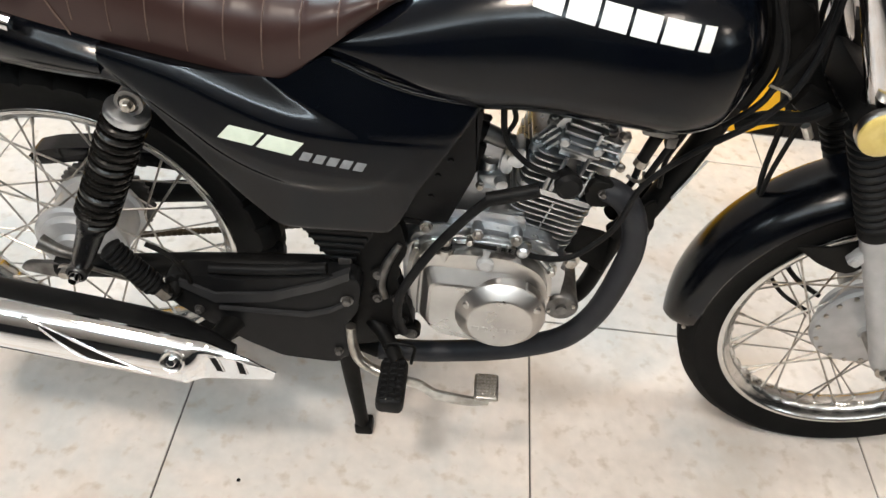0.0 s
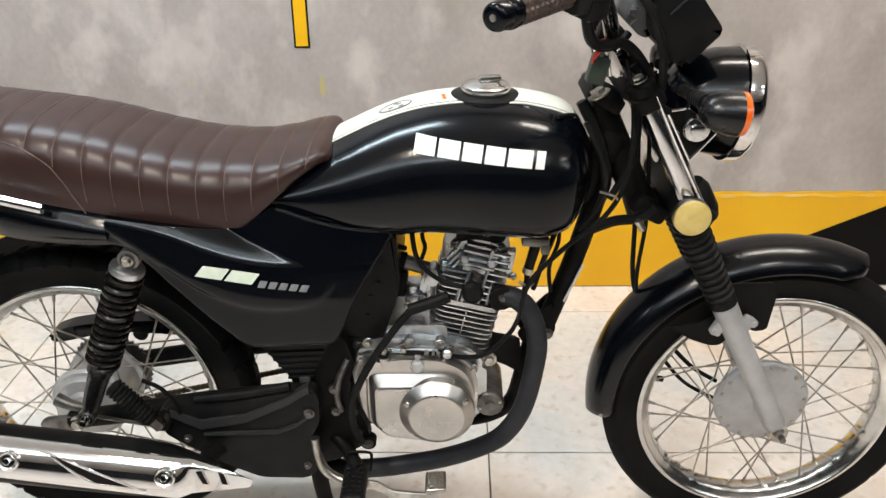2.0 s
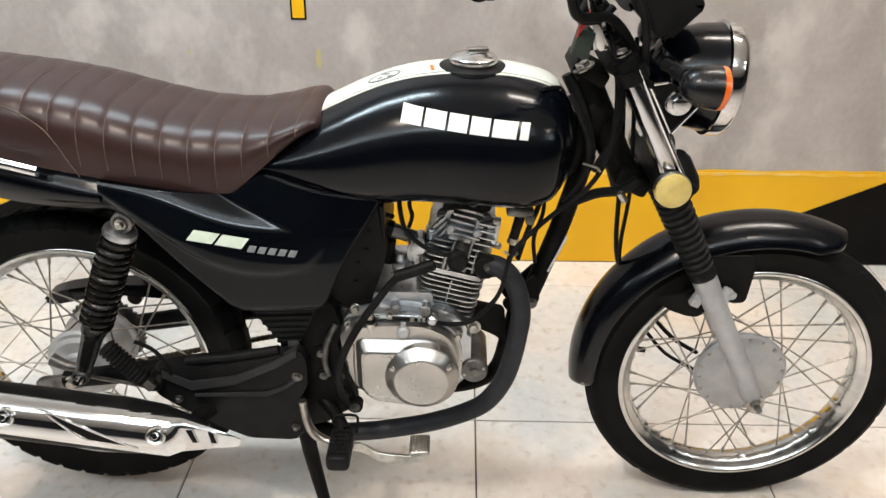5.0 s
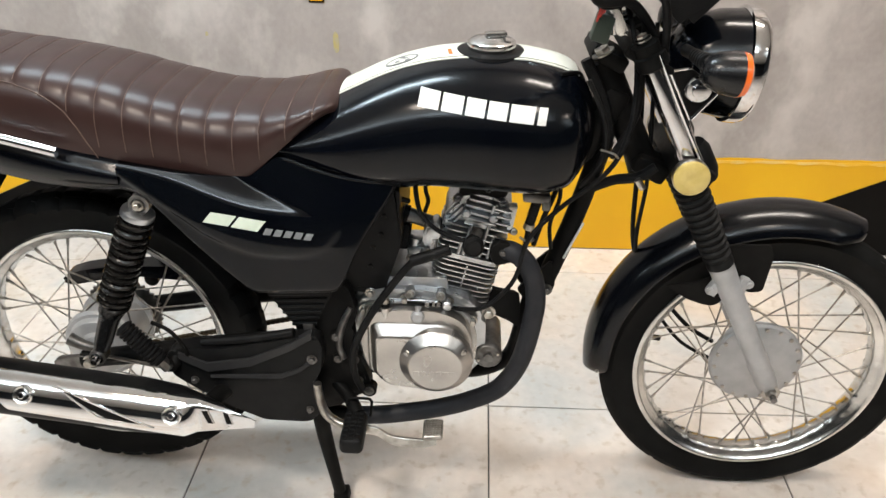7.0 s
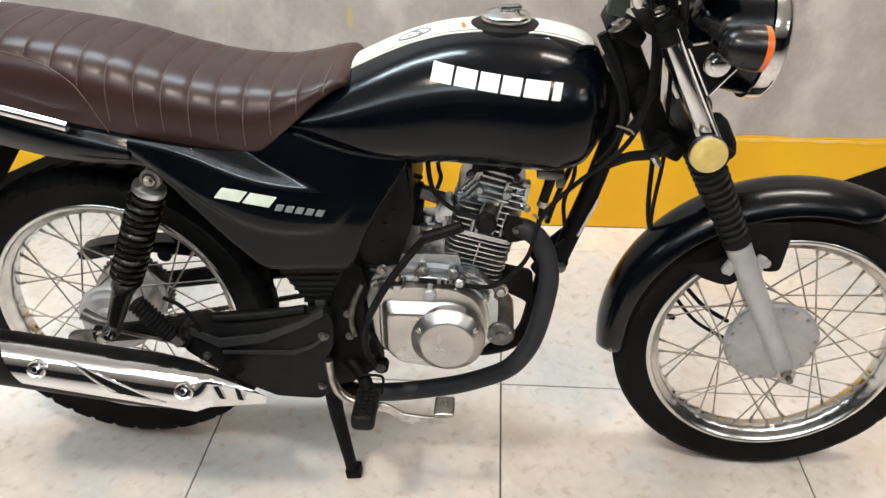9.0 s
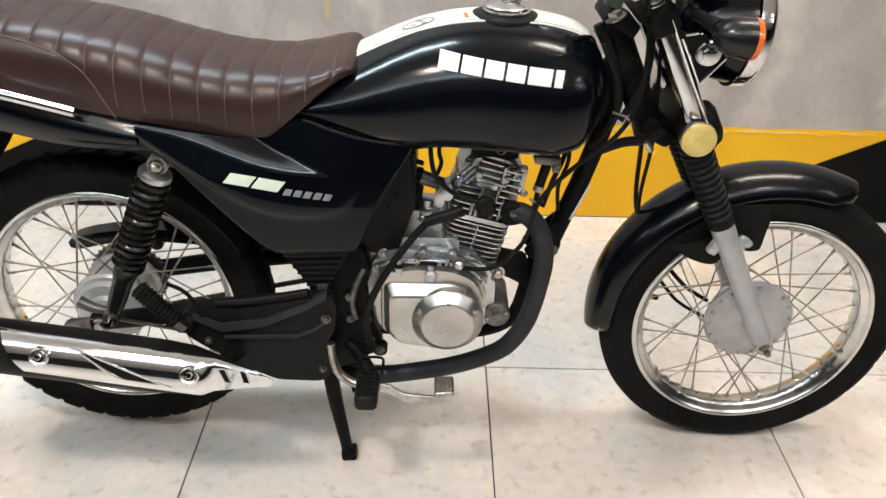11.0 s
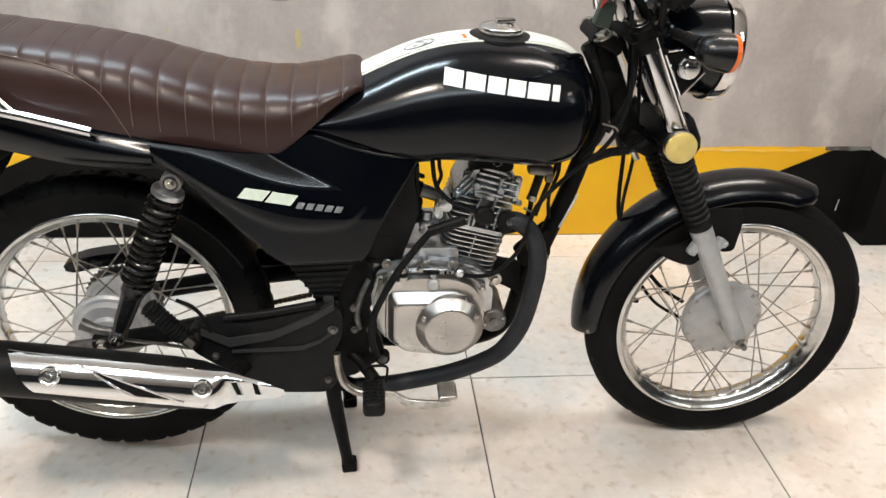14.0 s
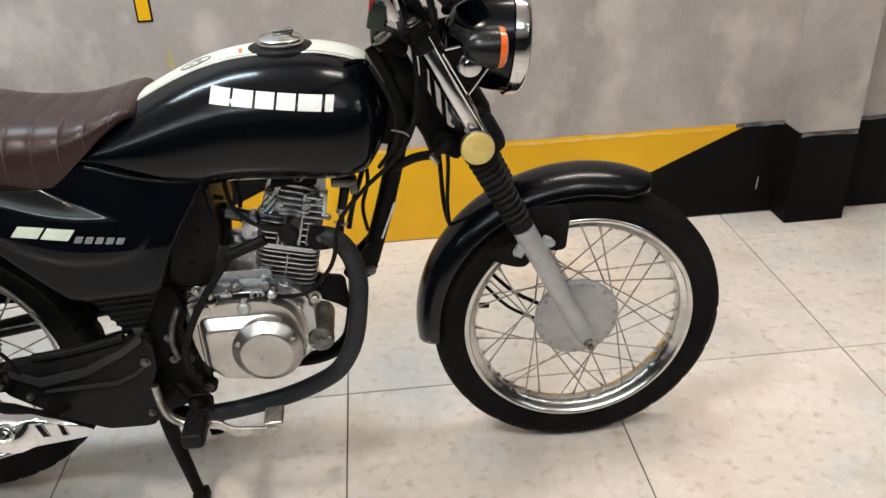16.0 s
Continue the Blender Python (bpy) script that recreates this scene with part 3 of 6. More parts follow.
for y in (-0.082, 0.082):
    bm = bmesh.new()
    lathe(bm, [(0, 0.0165), (0.002, 0.018), (0.190, 0.018), (0.195, 0.016)], on_fork(0, y, 0.014), FORK_DIR, 24)
    leg = part("fork_leg", bm, FORKCHROME, bike, "chromed fork tube")
    bm = bmesh.new()
    prof = [(0.0, 0.020)]
    for k in range(13):
        s = 0.004 + k * 0.0128
        r = 0.0275 - 0.004 * k / 12
        prof += [(s, r - 0.0035), (s + 0.003, r), (s + 0.007, r), (s + 0.0105, r - 0.0035)]
    prof += [(0.174, 0.0225), (0.182, 0.0225), (0.183, 0.017)]
    lathe(bm, prof, on_fork(0.205, y), FORK_DIR, 24)
    part("fork_boot", bm, BOOT, leg, "black ribbed rubber fork boot")
    bm = bmesh.new()
    lathe(bm, [(0, 0.0195), (0.004, 0.021), (0.03, 0.0205), (0.12, 0.0185), (0.25, 0.0185), (0.275, 0.0195), (0.295, 0.017), (0.303, 0.010)], on_fork(0.375, y), FORK_DIR, 24)
    block(bm, on_fork(0.425, y, -0.022), (0.018, 0.016, 0.030), (0, 27, 0), 0.004)
    block(bm, on_fork(0.440, y, 0.020), (0.018, 0.016, 0.030), (0, 27, 0), 0.004)
    part("fork_slider", bm, GREYPAINT, leg, "silver painted fork slider")
    bm = bmesh.new()
    lathe(bm, [(0, 0.0275), (0.010, 0.0285), (0.014, 0.0265)], on_fork(0.203, y * 1.0 + (-0.020 if y < 0 else 0.020), 0.004), (0, -1 if y < 0 else 1, 0), 32)
    ring = part("reflector_cup", bm, STEEL, leg)
    bm = bmesh.new()
    lathe(bm, [(0, 0.0275), (0.004, 0.0272), (0.006, 0.024), (0.0065, 0.010), (0.0045, 0.004)], on_fork(0.203, y + (-0.033 if y < 0 else 0.033), 0.004), (0, -1 if y < 0 else 1, 0), 32)
    part("reflector", bm, AMBER, leg, "round yellowed side reflector")
    bm = bmesh.new()
    lathe(bm, [(-0.001, 0.019), (-0.010, 0.020), (-0.024, 0.020), (-0.026, 0.012), (-0.032, 0.012), (-0.034, 0.008)], on_fork(0.016, y, 0.012), FORK_DIR, 24)
    part("fork_cap", bm, MATTE, leg)
    bolt(leg, on_fork(-0.014, y, 0.012), 0.0085, 0.008, -FORK_DIR)
    if y < 0:
        for s, o in ((0.425, -0.030), (0.440, 0.030)):
            bolt(leg, on_fork(s, y - 0.006, o), 0.0055, 0.006, material=GREYPAINT)
        bolt(leg, on_fork(0.668, y - 0.012), 0.011, 0.014, name="axle_nut")
        bm = bmesh.new()
        lathe(bm, [(0, 0.0055), (0.012, 0.0055)], on_fork(0.668, y - 0.024), (0, -1, 0), 12)
        part("axle_end", bm, DULL, leg)
bm = bmesh.new()
tube(bm, [(FX, 0.10, FZ), (FX, -0.10, FZ)], 0.0065, 12)
tube(bm, [(FX, -0.010, FZ), (FX, -0.066, FZ)], 0.014, 16)
part("front_axle", bm, STEEL, bike)

# yokes and steering head
bm = bmesh.new()
block(bm, on_fork(0.008, 0), (0.042, 0.150, 0.024), (0, 27, 0), 0.006)
for y in (-0.082, 0.082):
    lathe(bm, [(-0.006, 0.020), (-0.003, 0.0240), (0.016, 0.0240), (0.019, 0.020)], on_fork(0.012, y, 0.013), FORK_DIR, 24)
block(bm, on_fork(0.005, 0, -0.04), (0.06, 0.09, 0.024), (0, 27, 0), 0.006)
part("top_yoke", bm, MATTE, bike, "black steering yoke")
bm = bmesh.new()
block(bm, on_fork(0.212, 0, 0.010), (0.062, 0.205, 0.040), (0, 27, 0), 0.010)
block(bm, on_fork(0.205, 0, -0.045), (0.06, 0.08, 0.032), (0, 27, 0), 0.008)
part("bottom_yoke", bm, MATTE, bike, "black steering yoke")
bm = bmesh.new()
lathe(bm, [(0, 0.028), (0.02, 0.026), (0.17, 0.024), (0.20, 0.028)], on_fork(0.01, 0, -0.052), FORK_DIR, 20)
part("steering_head", bm, MATTE, bike)
for y in (-0.082, 0.082):
    bm = bmesh.new()
    lathe(bm, [(0, 0.022), (0.012, 0.0275), (0.05, 0.0285), (0.065, 0.024)], on_fork(0.172, y + 0.014, 0.022), FORK_DIR, 20)
    part("yoke_clamp", bm, BOOT, bike)
for y in (-0.050, 0.050):
    bolt(bike, on_fork(-0.010, y, -0.045), 0.012, 0.010, -FORK_DIR)

# headlamp ears and lamp
for y in (-0.098, 0.098):
    bm = bmesh.new()
    pts = [(0.222, 0.876), (0.236, 0.868), (0.262, 0.868), (0.300, 0.842), (0.302, 0.832), (0.272, 0.792), (0.262, 0.796), (0.240, 0.835)]
    prism(bm, rounded(pts, 0.004), y - 0.002, y + 0.002, 0.001, 1)
    ear = part("headlamp_bracket", bm, MATTE, bike)
    for pts, r in (([(0.213, 0.888), (0.256, 0.803), (0.297, 0.727)], 0.0030), ([(0.233, 0.861), (0.269, 0.794)], 0.0028), ([(0.270, 0.793), (0.302, 0.833)], 0.0026), ([(0.236, 0.866), (0.260, 0.870)], 0.0024)):
        bm = bmesh.new()
        tube(bm, [(px, y + (-0.003 if y < 0 else 0.003), pz) for px, pz in pts], r, 8)
        part("bracket_edge", bm, CHROME, ear)
    s = 1 if y > 0 else -1
    bm = bmesh.new()
    lathe(bm, [(0, 0.020), (0.006, 0.020), (0.009, 0.0175), (0.010, 0.011), (0.016, 0.010), (0.017, 0.006)], (0.274, y + s * 0.002, 0.840), (0, s, 0), 24)
    part("lamp_bolt", bm, CHROME, ear, "round zinc headlamp bolt with washer")
HL = Vector((0.328, 0, 0.850))
HD = Vector((1, 0, -0.12)).normalized()
bm = bmesh.new()
lathe(bm, [(-0.085, 0.012), (-0.082, 0.03), (-0.068, 0.052), (-0.045, 0.068), (-0.015, 0.079), (0.020, 0.084), (0.022, 0.080)], HL, HD, 40)
headlamp = part("headlamp", bm, PAINT, bike, "gloss black round headlamp shell")
bm = bmesh.new()
lathe(bm, [(0.017, 0.085), (0.019, 0.0885), (0.036, 0.0885), (0.044, 0.085), (0.047, 0.079), (0.042, 0.077)], HL, HD, 48)
part("headlamp_ring", bm, CHROME, headlamp, "chromed headlamp ring")
bm = bmesh.new()
lathe(bm, [(0.040, 0.0785), (0.048, 0.065), (0.053, 0.04), (0.055, 0.001)], HL, HD, 40)
part("headlamp_glass", bm, GLASS, headlamp, "clear headlamp glass")
bm = bmesh.new()
lathe(bm, [(0.038, 0.076), (0.02, 0.065), (-0.01, 0.04), (-0.02, 0.012)], HL, HD, 40)
part("headlamp_bowl", bm, CHROME, headlamp)


def indicator(pos, facing, y_dir, lens_mat, lens=1.0, long=1.0, fat=1.0):
    """A turn signal: stalk, rounded black body and lens."""
    p = Vector(pos)
    bm = bmesh.new()
    f = Vector((facing, 0, -0.10)).normalized()
    rings = []
    for s, r in ((-0.036, 0.004), (-0.034, 0.012), (-0.026, 0.019), (-0.010, 0.0245), (0.012, 0.0275), (0.022, 0.028)):
        s = 0.022 - (0.022 - s) * long
        up = Vector((-f.z * facing, 0, abs(f.x)))
        r *= fat
        rings.append([p + f * s + Vector((0, math.cos(a) * r * 1.12, 0)) + up * (math.sin(a) * r) for a in (2 * math.pi * k / 24 for k in range(24))])
    loft(bm, rings)
    body = part("indicator", bm, SATIN, bike, "black turn signal")
    bm = bmesh.new()
    rings = []
    for s, r in ((0.0222, 0.028), (0.0222 + 0.006 * lens, 0.0265), (0.0222 + 0.009 * lens, 0.021), (0.0222 + 0.011 * lens, 0.010)):
        up = Vector((-f.z * facing, 0, abs(f.x)))
        r *= fat
        rings.append([p + f * s + Vector((0, math.cos(a) * r * 1.12, 0)) + up * (math.sin(a) * r) for a in (2 * math.pi * k / 24 for k in range(24))])
    loft(bm, rings)
    part("lens", bm, lens_mat, body, "orange turn signal lens")
    bm = bmesh.new()
    prof = [(0, 0.013)]
    for k in range(6):
        prof += [(0.004 + k * 0.006, 0.013 - 0.0006 * k), (0.007 + k * 0.006, 0.0115 - 0.0006 * k)]
    prof += [(0.06, 0.009)]
    lathe(bm, prof, p + Vector((-0.012 * facing, -y_dir * 0.028, 0.004)), (-0.35 * facing, -y_dir, 0.05), 14)
    part("indicator_stalk", bm, BOOT, body)
    return body


indicator((0.286, -0.160, 0.882), 1, -1, ORANGE, 1.35, 0.86, 1.10)
indicator((0.288, 0.158, 0.882), 1, 1, ORANGE, 1.35, 0.86, 1.10)
indicator((-0.907, -0.135, 0.668), -1, -1, DARKAMBER, 0.3)
indicator((-0.907, 0.135, 0.668), -1, 1, DARKAMBER, 0.3)

# -- front mudguard --
bm = bmesh.new()
rings = []
for k in range(61):
    a = radians(66 + (183 - 66) * k / 60)
    R = 0.327 + 0.004 * math.sin((k / 60) * math.pi) - 0.013 * max(0, (k - 30) / 30) ** 1.5
    e = min(1, 0.50 + 0.50 * math.sqrt(min(1, k / 5.0)), 0.60 + 0.40 * math.sqrt(min(1, (60 - k) / 6.0)))
    outer = []
    for s in range(17):
        u = -1 + 2 * s / 16
        y = 0.058 * e * math.sin(u * math.pi / 2 * 0.97)
        drop = 0.040 * min(1, 0.65 + k / 12.0) * (1 - math.cos(u * math.pi / 2 * 0.95)) ** 0.9
        outer.append((R - drop, y))
    inner = [(r - 0.004, y * 0.95) for r, y in reversed(outer)]
    rings.append([(FX - 0.004 + r * math.cos(a), y, FZ + r * math.sin(a)) for r, y in outer + inner])
loft(bm, rings)
fender = part("front_mudguard", bm, GUARD, bike, "gloss black front mudguard")
bm = bmesh.new()
lathe(bm, [(0, 0.0032), (0.0015, 0.0032), (0.0025, 0.0015)], (0.187, -0.057, 0.296), (-0.3, -1, 0), 12)
part("rivet", bm, STEEL, fender)
for y in (-0.066, 0.066):
    bm = bmesh.new()
    prism(bm, rounded([(0.281, 0.488), (0.330, 0.494), (0.362, 0.512), (0.372, 0.568), (0.442, 0.570), (0.450, 0.547), (0.444, 0.481), (0.420, 0.478),
                       (0.405, 0.492), (0.388, 0.472), (0.370, 0.450), (0.350, 0.452), (0.322, 0.462)], 0.006), y - 0.002, y + 0.002, 0.001, 1)
    part("mudguard_stay", bm, MATTE, fender, "black mudguard stay bolted to the fork")

# -- fuel tank --
tank_top = spline([-0.40, -0.36, -0.30, -0.238, -0.193, -0.149, -0.097, -0.046, 0.023, 0.066, 0.102, 0.125, 0.137, 0.144],
                  [0.735, 0.752, 0.783, 0.814, 0.835, 0.851, 0.862, 0.866, 0.864, 0.857, 0.845, 0.823, 0.799, 0.76])
tank_low = spline([-0.40, -0.36, -0.333, -0.286, -0.205, -0.163, -0.113, -0.029, 0.054, 0.096, 0.124, 0.137, 0.144],
                  [0.72, 0.728, 0.71, 0.688, 0.661, 0.656, 0.661, 0.657, 0.651, 0.659, 0.692, 0.721, 0.75])
tank_wide = spline([-0.40, -0.30, -0.20, -0.10, 0.0, 0.05, 0.098, 0.124, 0.138, 0.144], [0.098, 0.121, 0.134, 0.143, 0.147, 0.144, 0.128, 0.098, 0.062, 0.015])


def tank_ring(x, z_or_a):
    """A point of the tank's skin: x along, angle round it from the near side over the top."""
    t, b, w = tank_top(x), tank_low(x), tank_wide(x)
    zc = b + (t - b) * 0.44
    c, s = math.cos(z_or_a), math.sin(z_or_a)
    y = math.copysign(abs(c) ** 0.86, c) * w
    if s >= 0:
        z = zc + (t - zc) * abs(s) ** 0.95
    else:
        z = zc - (zc - b) * abs(s) ** 0.62
        y *= 1 - 0.07 * (abs(s) ** 2)
    return Vector((x, -y, z))


def tank_at(x, z, out=0.0):
    """The point of the near side of the tank at height z, out metres proud."""
    lo, hi = -0.5, math.pi / 2
    for _ in range(40):
        mid = (lo + hi) / 2
        if tank_ring(x, mid).z < z:
            lo = mid
        else:
            hi = mid
    a = (lo + hi) / 2
    p = tank_ring(x, a)
    d1 = tank_ring(x + 0.002, a) - tank_ring(x - 0.002, a)
    d2 = tank_ring(x, a + 0.01) - tank_ring(x, a - 0.01)
    n = d1.cross(d2).normalized()
    if n.y > 0:
        n = -n
    return p + n * out


xs = [-0.40 + 0.40 * i / 40 for i in range(40)] + [0.144 * math.sin(math.pi / 2 * i / 30) for i in range(31)]
bm = bmesh.new()
loft(bm, [[tank_ring(x, 2 * math.pi * k / 64) for k in range(64)] for x in xs])
tank = part("fuel_tank", bm, PAINT, bike, "gloss black teardrop fuel tank", sharp=60)


def over_top(y0, y1, x0, x1, out, name, material, label=""):
    """A strip lying on the top of the tank between two distances from its middle."""
    bm = bmesh.new()
    rings = []
    nx = 46
    for i in range(nx + 1):
        x = x0 + (x1 - x0) * i / nx
        row = []
        for k in range(9):
            y = y0 + (y1 - y0) * k / 8
            w = tank_wide(x)
            a = math.acos(max(-1, min(1, math.copysign((abs(y) / w) ** (1 / 0.86), -y))))
            p = tank_ring(x, a)
            row.append(p + Vector((0, 0, out)))
        rings.append(row + [Vector((p.x, p.y, p.z - 0.0025)) for p in reversed(row)])
    loft(bm, rings)
    return part(name, bm, material, tank, label)


over_top(-0.034, 0.034, -0.262, 0.112, 0.0012, "tank_stripe", WHITE, "cream white racing stripe")
over_top(-0.0425, -0.0380, -0.262, 0.100, 0.0012, "tank_pinstripe", WHITE, "cream white pinstripe")
over_top(0.0380, 0.0425, -0.262, 0.100, 0.0012, "tank_pinstripe", WHITE, "cream white pinstripe")
# badge mark and orange dash on the stripe
bm = bmesh.new()
rings = []
for r in (0.026, 0.0225):
    rings.append([(-0.160 + r * 1.0 * math.cos(a), -0.010 + r * 0.72 * math.sin(a), tank_top(-0.160 + r * math.cos(a)) + 0.0008) for a in (2 * math.pi * k / 32 for k in range(32))])
for k in range(32):
    quad = [rings[0][k], rings[0][(k + 1) % 32], rings[1][(k + 1) % 32], rings[1][k]]
    lo = [bm.verts.new((x, y, z - 0.001)) for x, y, z in quad]
    hi = [bm.verts.new((x, y, z + 0.0012)) for x, y, z in quad]
    bm.faces.new(hi)
    for q in range(4):
        bm.faces.new((lo[q], lo[(q + 1) % 4], hi[(q + 1) % 4], hi[q]))
for ox, oy in ((0.004, 0.003), (-0.005, -0.003), (0.0, 0.008), (0.007, -0.006)):
    block(bm, (-0.160 + ox * 1.3, -0.010 + oy * 1.3, tank_top(-0.160 + ox * 1.3) + 0.0014), (0.008, 0.004, 0.0012), (0, -17, 20), 0)
part("stripe_badge", bm, GREYDECAL, tank, "small grey round badge drawn on the stripe")
bm = bmesh.new()
block(bm, (-0.085, -0.016, tank_top(-0.085) - 0.0004), (0.006, 0.022, 0.004), (5, -5, 8), 0)
part("stripe_dash", bm, ORANGE, tank, "small orange dash on the stripe")


def tank_patch(name, corners, material, out=0.0010, label=""):
    """A sticker following the tank: four corners in x and z."""
    bm = bmesh.new()
    (ax, az), (bx, bz), (cx, cz), (dx, dz) = corners
    n = 6
    rows = []
    for i in range(n + 1):
        u = i / n
        row = []
        for k in range(n + 1):
            v = k / n
            x = (ax * (1 - u) + bx * u) * (1 - v) + (dx * (1 - u) + cx * u) * v
            z = (az * (1 - u) + bz * u) * (1 - v) + (dz * (1 - u) + cz * u) * v
            row.append((x, z))
        rows.append(row)
    loft(bm, [[tank_at(x, z, out) for x, z in row] + [tank_at(x, z, -0.001) for x, z in reversed(row)] for row in rows])
    return part(name, bm, material, tank, label)


# the maker's name as six plain white blocks
NX0, NX1 = -0.128, 0.060


def name_z(u, v):
    return (0.8340 - 0.0215 * u) * (1 - v) + (0.8125 - 0.022 * u) * v


for k, (ua, ub) in enumerate(((0.0, 0.158), (0.180, 0.342), (0.364, 0.512), (0.534, 0.682), (0.704, 0.892), (0.918, 0.985))):
    def P(u, v):
        return (NX0 + (NX1 - NX0) * u + 0.004 * (1 - v), name_z(u, v))
    tank_patch("name_block", [P(ua, 0), P(ub, 0), P(ub, 1), P(ua, 1)], LETTER, label="plain white lettering block")

# filler cap
CAP = Vector((-0.022, 0, tank_top(-0.022) - 0.004))
bm = bmesh.new()
lathe(bm, [(-0.004, 0.056), (0.0025, 0.054), (0.005, 0.048)], CAP, (0.02, 0, 1), 40)
cap = part("filler_surround", bm, PLASTIC, tank, "black rubber filler surround")
bm = bmesh.new()
lathe(bm, [(0.004, 0.036), (0.010, 0.038), (0.016, 0.037), (0.019, 0.033), (0.020, 0.024), (0.0225, 0.020), (0.023, 0.004)], CAP, (0.02, 0, 1), 40)
block(bm, CAP + Vector((0.006, 0, 0.0265)), (0.034, 0.016, 0.008), (0, 0, 12), 0.003)
part("filler_cap", bm, ALLOY, cap, "polished metal filler cap with key flap")
bm = bmesh.new()
tube(bm, [tank_ring(0.075, math.pi * 0.36) + Vector((0.006, 0, 0.003)), Vector((0.112, -0.030, 0.838)), Vector((0.122, -0.030, 0.815))], 0.0032, 10)
part("tank_front_bracket", bm, BOOT, tank)

# -- seat --
seat_top = spline([-0.965, -0.955, -0.93, -0.88, -0.792, -0.704, -0.616, -0.53, -0.442, -0.37, -0.315, -0.285, -0.268, -0.257, -0.250],
                  [0.842, 0.860, 0.870, 0.872, 0.864, 0.854, 0.838, 0.814, 0.797, 0.794, 0.800, 0.807, 0.809, 0.806, 0.796])
seat_low = spline([-0.965, -0.90, -0.80, -0.754, -0.673, -0.591, -0.506, -0.421, -0.401, -0.388, -0.355, -0.322, -0.288, -0.262, -0.250],
                  [0.825, 0.808, 0.775, 0.757, 0.737, 0.721, 0.708, 0.696, 0.692, 0.697, 0.724, 0.752, 0.778, 0.790, 0.790])
seat_wide = spline([-0.965, -0.95, -0.90, -0.80, -0.60, -0.45, -0.36, -0.30, -0.272, -0.258, -0.250], [0.06, 0.095, 0.118, 0.128, 0.133, 0.135, 0.132, 0.122, 0.108, 0.095, 0.075])
RIB, RIB_0 = 0.0405, -0.286


# height of the side seam: the ribbed top runs above it at the back, down to the lower edge in front
seat_seam = spline([-0.965, -0.914, -0.864, -0.816, -0.773, -0.732, -0.692, -0.661, -0.642, -0.626, -0.600], [0.882, 0.873, 0.862, 0.852, 0.842, 0.833, 0.820, 0.801, 0.778, 0.744, 0.690])


def seat_ring(x):
    t, b, w = seat_top(x), seat_low(x), seat_wide(x)
    b = min(b, t - 0.006)
    pts = []
    phase = ((x - RIB_0) / RIB) % 1.0
    groove = abs(math.cos(math.pi * phase)) ** 14
    puff = math.sin(math.pi * phase)
    n = 72
    for k in range(n + 1):
        a = math.pi * k / n
        c, s = math.cos(a), math.sin(a)
        y = math.copysign(abs(c) ** 0.62, c)
        z = abs(s) ** 0.60
        yy, zz = y * w * (0.93 + 0.07 * z), b + (t - b) * z
        ribbed = zz > seat_seam(x) and -0.92 < x < RIB_0 + 0.004
        off = (-0.0011 * groove + 0.0007 * puff) if ribbed else (0.0004 if x < -0.60 else 0)
        edge = 1.0 - 0.9 * (abs(c) ** 24)
        yy += y * off * edge
        zz += z * off * edge
        if x < -0.60:
            yy -= y * 0.0009 * math.exp(-((zz - seat_seam(x)) / 0.004) ** 2)
        pts.append(Vector((x, -yy, zz)))
    return pts


bm = bmesh.new()
xs = [-0.965 + 0.715 * i / 360 for i in range(361)]
xs[-1] = -0.250
loft(bm, [seat_ring(x) for x in xs])
seat = part("seat", bm, LEATHER, bike, "brown leather seat with stitched transverse ribs", sharp=70)
x = RIB_0
while x > -0.90:
    ring = seat_ring(x)
    row = [p + Vector((0, 0, 0)) for p in ring if p.z > seat_seam(x) + 0.002 and p.z > seat_low(x) + 0.006]
    if len(row) > 6:
        bm = bmesh.new()
        lift = [p + (p - Vector((x, 0, (seat_top(x) + seat_low(x)) / 2))).normalized() * 0.0006 for p in row]
        tube(bm, lift, 0.0008, 4, 1)
        part("seam", bm, THREAD, seat)
    x -= RIB
for sgn in (-1, 1):
    bm = bmesh.new()
    line = []
    for i in range(40):
        x = -0.93 + 0.326 * i / 39
        ring = seat_ring(x)
        half = ring[:37] if sgn < 0 else ring[36:]
        p = min(half, key=lambda q: abs(q.z - seat_seam(x)))
        line.append(Vector((p.x, p.y + sgn * 0.0010, seat_seam(x))))
    tube(bm, line, 0.0010, 6, 1)
    part("side_seam", bm, THREAD, seat, "pale stitched seam along the seat side")

# seat pan that closes the gap above the side covers
bm = bmesh.new()
loft(bm, [[(x, -w, z), (x, w, z), (x, w, z + 0.022), (x, -w, z + 0.022)] for x, w, z in ((-0.640, 0.112, 0.712), (-0.55, 0.122, 0.698), (-0.47, 0.124, 0.688), (-0.38, 0.122, 0.684), (-0.30, 0.100, 0.690))])
part("seat_pan", bm, PLASTIC, seat, "black plastic seat pan")

# -- tail section --
tail_hi = spline([-1.008, -0.97, -0.93, -0.87, -0.77, -0.671, -0.62, -0.585], [0.852, 0.848, 0.830, 0.800, 0.766, 0.738, 0.727, 0.719])
tail_lo = spline([-1.008, -0.988, -0.970, -0.869, -0.779, -0.706, -0.63, -0.585], [0.836, 0.785, 0.742, 0.712, 0.690, 0.677, 0.673, 0.674])
